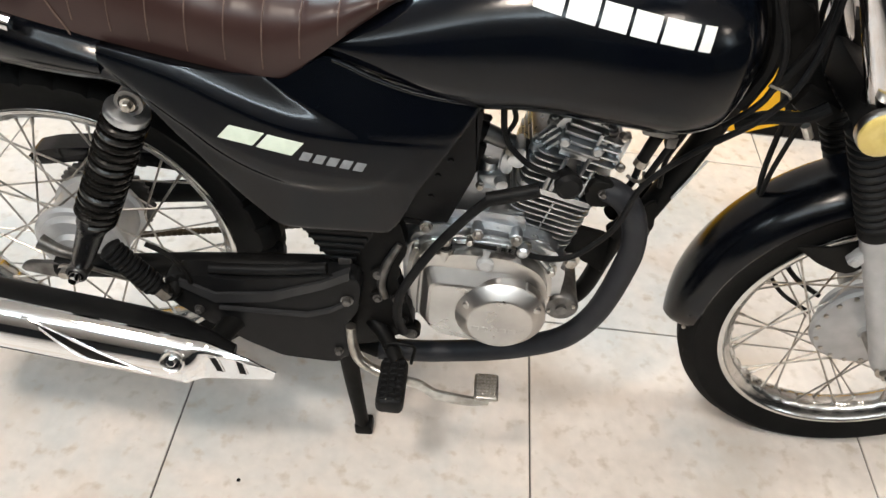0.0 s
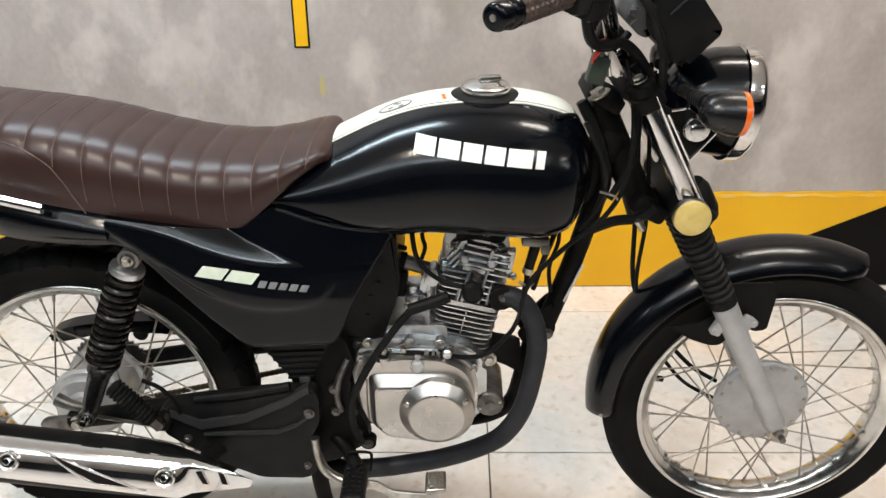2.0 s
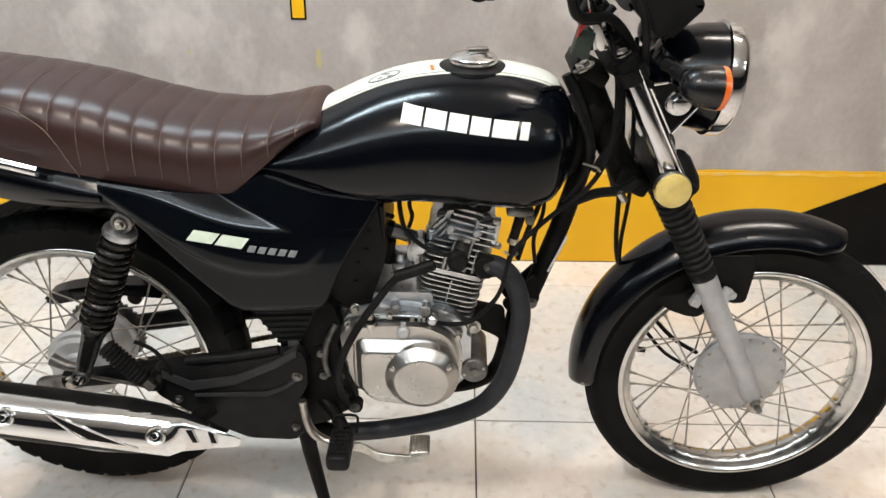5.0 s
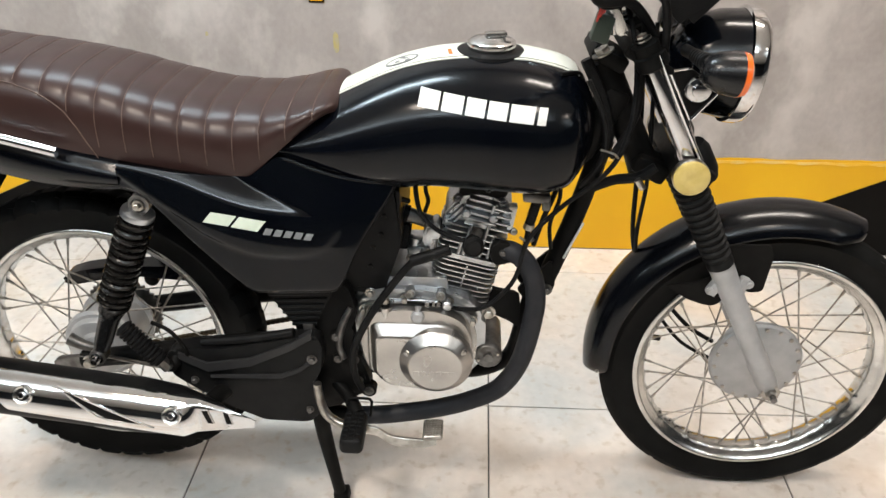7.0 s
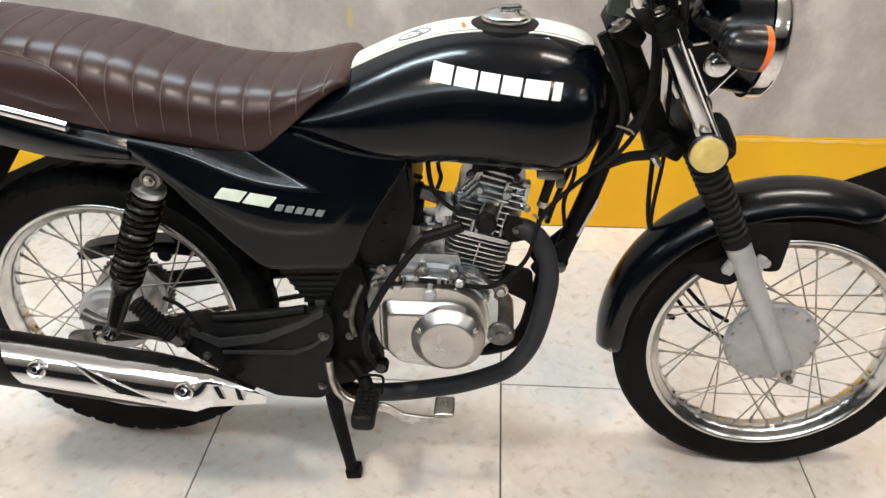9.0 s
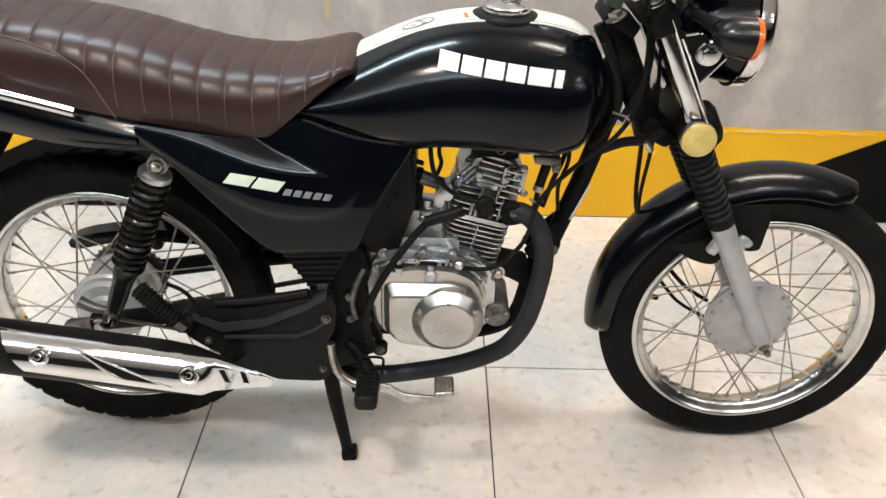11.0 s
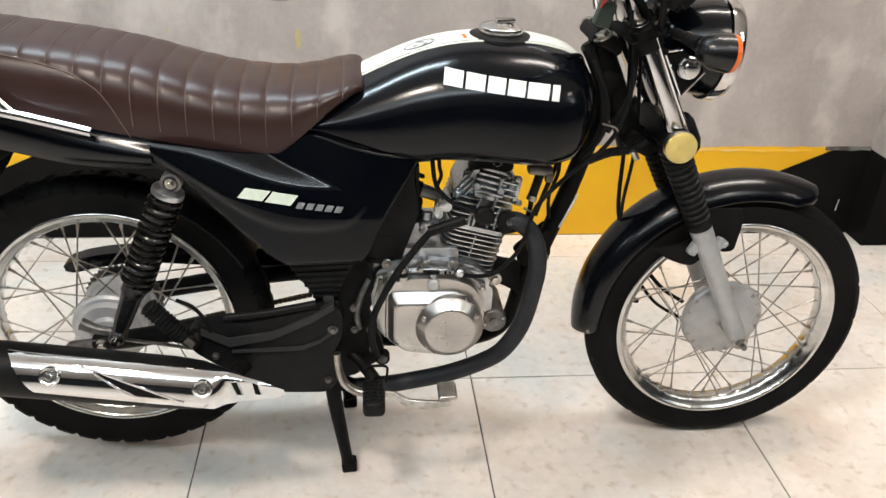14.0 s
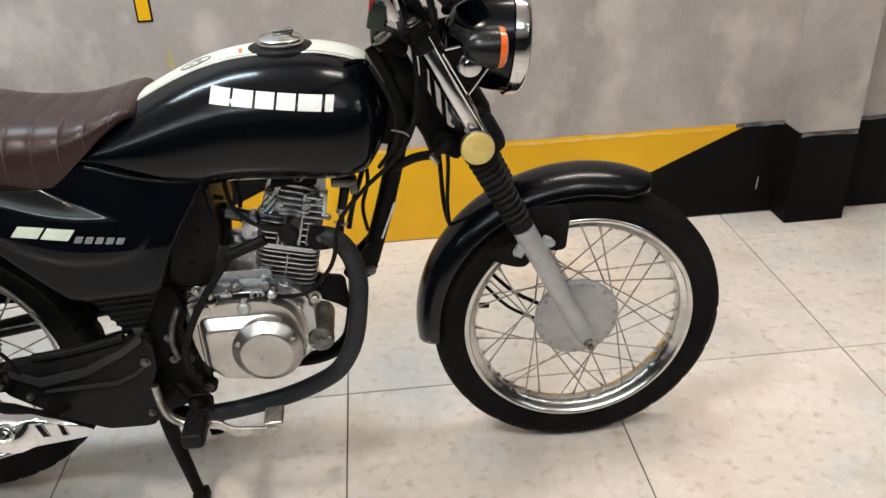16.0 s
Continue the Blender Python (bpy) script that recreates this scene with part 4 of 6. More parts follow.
for sgn in (-1, 1):
    bm = bmesh.new()
    shell(bm, -1.008, -0.585, tail_lo, tail_hi, lambda x, v: float(np.interp(x, [-1.015, -0.96, -0.85, -0.6], [0.078, 0.096, 0.112, 0.130])) + 0.012 * math.sin(math.pi * min(1, v * 1.15)) - 0.005 * (max(0, v - 0.55) / 0.45) ** 2, 48, 18, 0.0015, sgn)
    part("tail_panel", bm, GUARD, bike, "gloss black tail side panel")
bm = bmesh.new()
rings = []
for x, w, zl, zh in ((-0.985, 0.070, 0.79, 0.848), (-0.96, 0.080, 0.765, 0.846), (-0.90, 0.10, 0.745, 0.83), (-0.80, 0.105, 0.71, 0.77), (-0.70, 0.11, 0.69, 0.735), (-0.60, 0.11, 0.69, 0.71)):
    rings.append([(x, -w, zl), (x, w, zl), (x, w, zh), (x, 0, zh + 0.004), (x, -w, zh)])
loft(bm, rings)
part("tail_tray", bm, PLASTIC, bike)
bm = bmesh.new()
prism(bm, rounded([(-1.044, 0.811), (-1.035, 0.815), (-0.982, 0.773), (-0.981, 0.750), (-1.006, 0.745), (-1.019, 0.768)], 0.006), -0.074, 0.074, 0.010, 3)
tail_light = part("tail_light", bm, RED, bike, "red tail light lens")
bm = bmesh.new()
prism(bm, rounded([(-1.038, 0.814), (-1.031, 0.829), (-1.008, 0.843), (-0.975, 0.847), (-0.972, 0.775), (-0.980, 0.775)], 0.006), -0.078, 0.078, 0.008, 3)
part("tail_light_housing", bm, PAINT, tail_light, "gloss black tail light housing")
# rear mudguard with its flap
bm = bmesh.new()
rings = []
for x, z, w in ((-0.84, 0.705, 0.066), (-0.885, 0.675, 0.066), (-0.915, 0.627, 0.066), (-0.962, 0.565, 0.066), (-1.012, 0.528, 0.064), (-1.048, 0.492, 0.060), (-1.078, 0.462, 0.052), (-1.092, 0.444, 0.036), (-1.098, 0.434, 0.018)):
    t = Vector((-0.75, 0, -0.65)).normalized()
    up = Vector((-0.65, 0, 0.75))
    row = []
    for k in range(11):
        u = -1 + 2 * k / 10
        row.append(Vector((x, u * w, z)) + up * (0.012 * (1 - abs(u) ** 2.5) - 0.030 * (w / 0.066) ** 2 * max(0.0, abs(u) - 0.6) / 0.4))
    rings.append(row + [p - up * 0.005 for p in reversed(row)])
loft(bm, rings)
rear_guard = part("rear_mudguard", bm, PLASTIC, bike, "black plastic rear mudguard with flap")
bm = bmesh.new()
prism(bm, rounded([(-1.005, 0.745), (-0.90, 0.720), (-0.888, 0.690), (-0.94, 0.630), (-0.985, 0.640), (-1.01, 0.690)], 0.012), -0.062, 0.062, 0.008)
part("plate_carrier", bm, PLASTIC, rear_guard)
bm = bmesh.new()
block(bm, (-1.040, 0, 0.600), (0.003, 0.165, 0.150), (0, 17, 0), 0.001)
plate = part("number_plate", bm, MATTE, rear_guard, "number plate on a black carrier, seen edge on")
bm = bmesh.new()
block(bm, (-1.041, -0.083, 0.600), (0.006, 0.003, 0.152), (0, 17, 0), 0.001)
part("plate_edge", bm, ALLOY, plate, "bright plate edge")
bm = bmesh.new()
block(bm, (-1.0365, -0.02, 0.612), (0.002, 0.11, 0.012), (0, 17, 0), 0)
part("plate_bar", bm, GREYDECAL, plate)

# grab rail, each side
for sgn in (-1, 1):
    bm = bmesh.new()
    tube(bm, [(-1.045, sgn * 0.085, 0.878), (-0.98, sgn * 0.128, 0.863), (-0.922, sgn * 0.134, 0.852), (-0.850, sgn * 0.136, 0.836), (-0.828, sgn * 0.137, 0.826),
              (-0.806, sgn * 0.139, 0.798), (-0.779, sgn * 0.141, 0.767)], 0.0085, 14, 8)
    rail = part("grab_rail", bm, CHROME, bike, "chromed grab rail beside the seat")
    bm = bmesh.new()
    tube(bm, [(-0.968, sgn * 0.128, 0.858), (-0.940, sgn * 0.136, 0.822), (-0.918, sgn * 0.139, 0.802), (-0.885, sgn * 0.141, 0.790), (-0.770, sgn * 0.143, 0.765), (-0.668, sgn * 0.143, 0.739)], 0.0085, 14, 8)
    part("rail_foot", bm, CHROME, rail)
    bm = bmesh.new()
    block(bm, (-0.862, sgn * 0.128, 0.800), (0.030, 0.012, 0.020), (0, 14, 0), 0.002)
    part("rail_bracket", bm, STEEL, rail)
    bm = bmesh.new()
    lathe(bm, [(0, 0.0026), (0.022, 0.0026), (0.0235, 0.0045), (0.027, 0.0052), (0.0305, 0.0042), (0.032, 0.001)], (-0.889, sgn * 0.143, 0.789), (-0.36, sgn * 0.15, -0.93), 12)
    part("helmet_hook", bm, CHROME, rail)
bm = bmesh.new()
tube(bm, [(-1.045, -0.085, 0.878), (-1.062, 0, 0.882), (-1.045, 0.085, 0.878)], 0.0085, 14, 8)
part("grab_rail_end", bm, CHROME, bike)

# -- side covers --
side_hi = spline([-0.586, -0.53, -0.476, -0.42, -0.392, -0.368, -0.338, -0.29, -0.243, -0.205, -0.163], [0.719, 0.714, 0.706, 0.699, 0.698, 0.712, 0.729, 0.716, 0.702, 0.694, 0.687])
side_lo = spline([-0.586, -0.568, -0.547, -0.498, -0.453, -0.415, -0.390, -0.380, -0.30, -0.262, -0.251, -0.224, -0.163], [0.676, 0.674, 0.664, 0.618, 0.573, 0.538, 0.518, 0.515, 0.514, 0.515, 0.524, 0.581, 0.678])
cover_base = spline([-0.586, -0.50, -0.38, -0.28, -0.20, -0.163], [0.124, 0.137, 0.144, 0.137, 0.124, 0.112])
cover_crease = spline([-0.586, -0.53, -0.489, -0.449, -0.408, -0.365, -0.330, -0.298, -0.163], [0.715, 0.707, 0.696, 0.680, 0.665, 0.654, 0.6495, 0.647, 0.641])
cover_step = spline([-0.586, -0.492, -0.456, -0.411, -0.368, -0.324, -0.283, -0.251, -0.225], [0.700, 0.644, 0.618, 0.596, 0.584, 0.581, 0.587, 0.614, 0.660])


def soft(t, w):
    """A rounded ramp: 0 below, t above."""
    return w * math.log1p(math.exp(max(-40, min(40, t / w))))


def cover_depth(x, v):
    """The scooped facet lies above one crease and behind another; a shallow step crosses the face below."""
    z = side_lo(x) + (side_hi(x) - side_lo(x)) * v
    c = cover_crease(x)
    up = z - c
    w = 0.0008
    facet = 0.77 * up + 0.8 * max(0.0, up) ** 2 + 13.0 * min(1.0, max(0.0, (-0.325 - x) / 0.05)) * max(0.0, up - 0.009) ** 2
    panel = 0.30 * (z - 0.647) + 0.140 * max(0.0, -0.288 - x)
    least = min(facet, panel)
    inward = soft(least - w * math.log(math.exp((least - facet) / w) + math.exp((least - panel) / w)) + 0.0006, 0.0011)
    below = 0.20 * min(0.05, max(0.0, c - z)) + 0.11 * max(0.0, c - z - 0.05)
    lip = 0.008 * math.exp(-((z - side_lo(x)) / 0.005) ** 2)
    step = 0.0040 / (1 + math.exp((z - cover_step(x)) / 0.0022)) * min(1.0, max(0.0, (-0.245 - x) / 0.06))
    return cover_base(x) + 0.014 - inward + below - step - lip


for sgn in (-1, 1):
    bm = bmesh.new()
    shell(bm, -0.586, -0.163, side_lo, side_hi, cover_depth, 170, 170, 0.005, sgn)
    cover = part("side_cover", bm, SIDEPAINT, bike, "black plastic side cover", sharp=50)
    bm = bmesh.new()
    tube(bm, [(x, sgn * (cover_depth(x, 1) - 0.001), side_hi(x) - 0.001) for x in (-0.332 + 0.165 * k / 12 for k in range(13))], 0.0028, 10, 2)
    part("cover_rim", bm, SIDEPAINT, cover, "rolled upper edge of the side cover")
    bm = bmesh.new()
    prism(bm, rounded([(-0.390, 0.497), (-0.268, 0.497), (-0.310, 0.416), (-0.336, 0.415)], 0.006), sgn * 0.120, sgn * 0.085, 0.004)
    for k in range(6):
        z = 0.486 - k * 0.012
        half = 0.056 - k * 0.0066
        block(bm, (-0.329 + 0.001 * k, sgn * 0.121, z), (half * 2 * 0.92, 0.004, 0.006), (0, -3, 0), 0.0012, 1)
    part("side_grille", bm, PLASTIC, bike, "black ribbed lower side panel")


def cover_patch(name, x0, x1, za0, za1, height, slant, material, label):
    bm = bmesh.new()
    rows = []
    for i in range(7):
        u = i / 6
        row = []
        for k in range(5):
            v = k / 4
            x = x0 + (x1 - x0) * u + slant * v
            z = za0 + (za1 - za0) * u + height * v
            vv = (z - side_lo(x)) / (side_hi(x) - side_lo(x))
            row.append(Vector((x, -cover_depth(x, vv), z)))
        rows.append([p + Vector((0, -0.0012, 0)) for p in row] + [p + Vector((0, 0.001, 0)) for p in reversed(row)])
    loft(bm, rows)
    return part(name, bm, material, bike, label)


cover_patch("model_block", -0.455, -0.416, 0.638, 0.632, 0.0155, 0.013, MINT, "pale green model lettering block")
cover_patch("model_block", -0.412, -0.372, 0.631, 0.624, 0.0155, 0.013, MINT, "pale green model lettering block")
for k in range(5):
    x = -0.364 + k * 0.0152
    cover_patch("model_bar", x, x + 0.0110, 0.6195 - 0.0024 * k, 0.6180 - 0.0024 * k, 0.0095, 0.005, GREYDECAL, "small grey model lettering bar")

# -- engine --
V = Vector
bm = bmesh.new()
prism(bm, rounded([(-0.236, 0.345), (-0.205, 0.302), (-0.10, 0.292), (-0.035, 0.315), (-0.018, 0.360), (-0.018, 0.430), (-0.05, 0.470), (-0.13, 0.484), (-0.215, 0.478), (-0.245, 0.440)], 0.02), -0.095, 0.110, 0.006)
engine = part("crankcase", bm, CAST, bike, "cast aluminium engine crankcase")
bm = bmesh.new()
prism(bm, rounded([(-0.196, 0.456), (-0.158, 0.462), (-0.095, 0.460), (-0.054, 0.440), (-0.037, 0.393), (-0.041, 0.338), (-0.090, 0.303), (-0.189, 0.316), (-0.220, 0.342), (-0.231, 0.411), (-0.217, 0.457)], 0.022, 5), -0.0955, -0.126, 0.012, 5)
ecover = part("clutch_cover", bm, COVER, engine, "satin silver right engine cover")
bm = bmesh.new()
prism(bm, rounded([(-0.200, 0.461), (-0.155, 0.468), (-0.092, 0.466), (-0.047, 0.446), (-0.031, 0.393), (-0.036, 0.334), (-0.087, 0.297), (-0.191, 0.310), (-0.225, 0.339), (-0.237, 0.411), (-0.222, 0.460)], 0.022, 5), -0.092, -0.104, 0.002, 1)
part("cover_flange", bm, COVER, engine)
bm = bmesh.new()
lathe(bm, [(0.118, 0.0625), (0.1430, 0.0620), (0.1448, 0.0607), (0.1583, 0.0462), (0.1594, 0.0440), (0.1598, 0.001)], (-0.101, 0, 0.3695), (0, -1, 0), 48)
dome = part("clutch_dome", bm, COVER, engine, "round satin silver clutch dome", sharp=14)
for k in range(6):
    bm = bmesh.new()
    block(bm, (-0.133 + k * 0.0122, -0.1594, 0.358), (0.0092, 0.0015, 0.0085), (0, 0, 0), 0.0004, 1)
    part("embossed_bar", bm, COVER, dome)
for nx, nz, turn in ((-0.147, 0.3905, -45), (-0.057, 0.3955, 55)):
    bm = bmesh.new()
    block(bm, (nx, -0.1510, nz), (0.0075, 0.007, 0.017), (0, turn, 0), 0.002)
    part("dome_pad", bm, COVER, dome)
# raised main face with a sloping upper shelf
bm = bmesh.new()
low_edge = rounded([(-0.216, 0.457), (-0.083, 0.457), (-0.044, 0.416), (-0.038, 0.335), (-0.087, 0.298), (-0.189, 0.310), (-0.216, 0.333)], 0.014, 5)
wall_edge = rounded([(-0.212, 0.435), (-0.087, 0.435), (-0.048, 0.405), (-0.041, 0.336), (-0.088, 0.300), (-0.187, 0.312), (-0.212, 0.334)], 0.014, 5)
shelf_edge = rounded([(-0.202, 0.4185), (-0.094, 0.4185), (-0.055, 0.393), (-0.047, 0.339), (-0.091, 0.305), (-0.183, 0.317), (-0.202, 0.337)], 0.014, 5)
face_edge = rounded([(-0.198, 0.4155), (-0.097, 0.4155), (-0.059, 0.391), (-0.051, 0.341), (-0.093, 0.308), (-0.181, 0.320), (-0.198, 0.339)], 0.014, 5)
loft(bm, [[(x, y, z) for x, z in ring] for ring, y in ((low_edge, -0.112), (low_edge, -0.1205), (wall_edge, -0.1265), (shelf_edge, -0.1405), (face_edge, -0.1420))])
part("cover_face", bm, COVER, ecover, "raised satin face of the engine cover", sharp=12)
# thin dark tube that stands in for the shade of a step groove
bm = bmesh.new()
tube(bm, [(-0.2155, -0.1258, 0.425), (-0.2165, -0.1258, 0.380), (-0.2155, -0.1258, 0.340)], 0.0016, 6)
part("cover_groove", bm, DULL, ecover)
# filler plug, boss and cover bolts
bm = bmesh.new()
lathe(bm, [(-0.02, 0.0095), (0.004, 0.0095), (0.004, 0.0115), (0.012, 0.0115)], (-0.186, -0.118, 0.455), (0, -0.12, 1), 16)
part("filler_boss", bm, COVER, engine)
bm = bmesh.new()
lathe(bm, [(0.012, 0.0085), (0.018, 0.0085)], (-0.186, -0.118, 0.455), (0, -0.12, 1), 16)
filler = part("oil_filler", bm, MATTE, engine)
bm = bmesh.new()
lathe(bm, [(0.018, 0.007), (0.028, 0.007), (0.030, 0.004)], (-0.186, -0.118, 0.455), (0, -0.12, 1), 12)
part("filler_knob", bm, STEEL, filler)
bm = bmesh.new()
lathe(bm, [(0.090, 0.014), (0.130, 0.0115), (0.133, 0.008)], (-0.132, 0, 0.450), (0, -1, 0), 20)
part("cover_boss", bm, GREYPAINT, engine)
for bx, bz in ((-0.205, 0.330), (-0.100, 0.300), (-0.044, 0.345), (-0.040, 0.430), (-0.080, 0.466), (-0.225, 0.448), (-0.155, 0.470)):
    bolt(engine, (bx, -0.100, bz), 0.0055, 0.014)
bm = bmesh.new()
block(bm, (-0.068, -0.136, 0.417), (0.020, 0.016, 0.013), (0, 40, 0), 0.003)
part("cover_rib", bm, COVER, engine)
# upper crankcase, with clutch arm
bm = bmesh.new()
prism(bm, rounded([(-0.250, 0.43), (-0.236, 0.474), (-0.205, 0.499), (-0.085, 0.499), (-0.078, 0.44)], 0.006), -0.080, 0.09, 0.004, 2)
part("gearbox_top", bm, CAST, engine)
bm = bmesh.new()
tube(bm, [(-0.246, -0.112, 0.455), (-0.262, -0.118, 0.42), (-0.268, -0.118, 0.38), (-0.262, -0.115, 0.352)], [0.005, 0.0065, 0.006, 0.005], 10)
part("crankcase_lug", bm, DULL, engine)
for bx, bz in ((-0.214, 0.470), (-0.250, 0.448)):
    bm = bmesh.new()
    lathe(bm, [(0, 0.010), (0.022, 0.009), (0.024, 0.006)], (bx, -0.072, bz), (0, -1, 0.2), 14)
    part("case_boss", bm, CAST, engine)
    bolt(engine, (bx, -0.094, bz + 0.004), 0.006, 0.007)
bm = bmesh.new()
prism(bm, rounded([(-0.226, 0.452), (-0.214, 0.478), (-0.190, 0.484), (-0.100, 0.480), (-0.052, 0.462), (-0.044, 0.448)], 0.006), -0.094, 0.060, 0.006, 3)
part("case_deck", bm, CAST, engine, "smooth cast deck of the crankcase")
bm = bmesh.new()
tube(bm, [(-0.205, -0.104, 0.462), (-0.150, -0.105, 0.468), (-0.095, -0.105, 0.465), (-0.060, -0.105, 0.450), (-0.040, -0.104, 0.425)], 0.0045, 10)
part("case_rim", bm, CAST, engine)
for bx, bz in ((-0.146, 0.478), (-0.095, 0.475)):
    bm = bmesh.new()
    lathe(bm, [(-0.03, 0.012), (0, 0.0095), (0.012, 0.0085), (0.014, 0.006)], (bx, -0.096, bz), (0, -1, 0.35), 18)
    part("deck_boss", bm, CAST, engine)
    bolt(engine, (bx, -0.108, bz + 0.0045), 0.0050, 0.007, (0, -1, 0.35))
# clutch cable end: threaded rod, nuts and stop
bm = bmesh.new()
tube(bm, [(-0.150, -0.114, 0.470), (-0.122, -0.114, 0.4675), (-0.096, -0.113, 0.4655)], 0.0028, 8)
arm = part("cable_rod", bm, MATTE, engine)
for bx, w in ((-0.117, 0.007), (-0.106, 0.0045), (-0.098, 0.006)):
    bm = bmesh.new()
    lathe(bm, [(-w / 2, 0.0062), (w / 2, 0.0062)], (bx, -0.114, 0.4672), (1, 0, -0.08), 6)
    part("cable_nut", bm, ALLOY, arm)
bm = bmesh.new()
lathe(bm, [(-0.008, 0.0088), (0.006, 0.0088), (0.009, 0.006)], (-0.084, -0.108, 0.464), (0, -1, 0), 16)
part("cable_stop", bm, CAST, engine)

# cylinder with fins, head and rocker cover
LEAN_ = radians(14)
AX = V((math.sin(LEAN_), 0, math.cos(LEAN_)))
AF = V((math.cos(LEAN_), 0, -math.sin(LEAN_)))
CB = V((-0.066, 0, 0.462))


def fin(s, lx, ly, thick, shift=0.0, r=0.014):
    """A cooling fin, s metres up the cylinder."""
    bm = bmesh.new()
    pts = rounded([(-lx, -ly), (lx, -ly), (lx, ly), (-lx, ly)], r, 5)
    c = CB + AX * s + AF * shift
    lo = [bm.verts.new(c + AF * u + V((0, v, 0)) - AX * (thick / 2)) for u, v in pts]
    hi = [bm.verts.new(c + AF * u + V((0, v, 0)) + AX * (thick / 2)) for u, v in pts]
    bm.faces.new(lo), bm.faces.new(list(reversed(hi)))
    for i in range(len(pts)):
        j = (i + 1) % len(pts)
        bm.faces.new((lo[i], hi[i], hi[j], lo[j]))
    return bm




def half_fin(s, u0, u1, ly, thick=0.0030, r=0.012):
    """A fin that runs from u0 to u1 across the head, with rounded outer corners."""
    bm = bmesh.new()
    pts = rounded([(u0, -ly), (u1, -ly), (u1, ly), (u0, ly)], r, 4)
    c = CB + AX * s
    loft(bm, [[c + AF * u + V((0, v, 0)) + AX * h for u, v in pts] for h in (-thick / 2, thick / 2)])
    return bm


# barrel in darker metal than its fins: painted shade for the gaps
bm = fin(0.035, 0.043, 0.054, 0.090, r=0.03)
barrel = part("cylinder_barrel", bm, DULL, engine, "cast aluminium cylinder with cooling fins")
for k in range(9):
    part("cooling_fin", fin(-0.016 + k * 0.0096, 0.0545 + 0.0015 * (k % 2), 0.071, 0.0024, r=0.022), CAST, barrel)
for k in range(8):
    bm = bmesh.new()
    tube(bm, [CB + AX * (-0.0148 + k * 0.0096) + V((0, -0.0690, 0)), CB + AX * (-0.0092 + k * 0.0096) + V((0, -0.0690, 0))], 0.0018, 6)
    part("fin_rib", bm, CAST, barrel)
bm = fin(0.0695, 0.055, 0.069, 0.0085, r=0.020)
part("head_flange", bm, CAST, barrel, "flat bright joint face under the cylinder head")
# head core darkened likewise, painting shade between the short fins
bm = fin(0.118, 0.042, 0.040, 0.090, r=0.016)
head = part("cylinder_head", bm, DULL, engine, "cast aluminium cylinder head with short fins")
for k in range(5):
    part("cooling_fin", half_fin(0.0830 + k * 0.0104, -0.0565 + 0.0012 * k, -0.010, 0.065, 0.0025), CAST, head)
for k in range(8):
    part("cooling_fin", half_fin(0.0815 + k * 0.0122, 0.013, 0.047 + 0.006 * math.sin(math.pi * k / 7), 0.061, 0.0026, r=0.009), CAST, head)
for u, s0, s1, yy in ((-0.012, 0.074, 0.128, -0.0655), (-0.0205, 0.074, 0.104, -0.066), (0.0155, 0.074, 0.172, -0.0615), (0.0300, 0.074, 0.118, -0.060)):
    bm = bmesh.new()
    tube(bm, [CB + AX * s0 + AF * u + V((0, yy, 0)), CB + AX * s1 + AF * u + V((0, yy + 0.004, 0))], [0.0036, 0.0028], 8)
    part("head_stud_post", bm, CAST, head)
bm = bmesh.new()
prism(bm, rounded([(-0.094, 0.588), (-0.086, 0.610), (-0.068, 0.634), (-0.035, 0.639), (-0.006, 0.632), (0.010, 0.618), (0.014, 0.592), (-0.02, 0.580)], 0.008), -0.046, 0.046, 0.005, 3)
rocker = part("rocker_cover", bm, CAST, engine, "cast aluminium rocker cover")
# stepped shelves down the cover's face
for k, (ln, yy) in enumerate(((0.050, -0.0465), (0.056, -0.0500), (0.058, -0.0535), (0.054, -0.0565))):
    bm = bmesh.new()
    block(bm, (-0.026 - 0.0022 * k, yy, 0.6290 - 0.0098 * k), (ln, 0.016, 0.0062), (18, 15, 0), 0.0012, 2)
    part("cover_shelf", bm, CAST, rocker)
bm = bmesh.new()
block(bm, (-0.036, -0.052, 0.590), (0.046, 0.016, 0.010), (0, 15, 0), 0.002)
part("plug_ledge", bm, CAST, head)
# slanted wedge at the rear of the cover, with three ribs
for k in range(3):
    bm = bmesh.new()
    block(bm, (-0.079 + 0.007 * k, -0.046 - 0.002 * k, 0.612 - 0.0042 * k), (0.034, 0.014, 0.0042), (0, -48, 0), 0.001, 2)
    part("cover_rib", bm, CAST, rocker)
for bx, bz, by, r in ((-0.070, 0.628, -0.040, 0.0080), (0.004, 0.622, -0.042, 0.0085), (-0.086, 0.598, -0.050, 0.0085), (0.010, 0.604, -0.050, 0.0080)):
    bm = bmesh.new()
    lathe(bm, [(-0.02, r * 1.1), (0.003, r), (0.0045, r * 0.8)], (bx, by, bz), (0, -0.45, 1), 16)
    part("cover_boss", bm, CAST, rocker)
    bolt(rocker, (bx, by - 0.0015, bz + 0.0035), 0.0048, 0.006, (0, -0.45, 1), CAST, washer=False)
bm = bmesh.new()
lathe(bm, [(0.036, 0.0125), (0.050, 0.0125), (0.052, 0.0105), (0.0515, 0.006), (0.054, 0.0055), (0.0545, 0.001)], (-0.019, 0.004, 0.640), (0, -1, 0.25), 20)
tappet = part("tappet_cap", bm, MATTE, rocker, "round black tappet cap")
bm = bmesh.new()
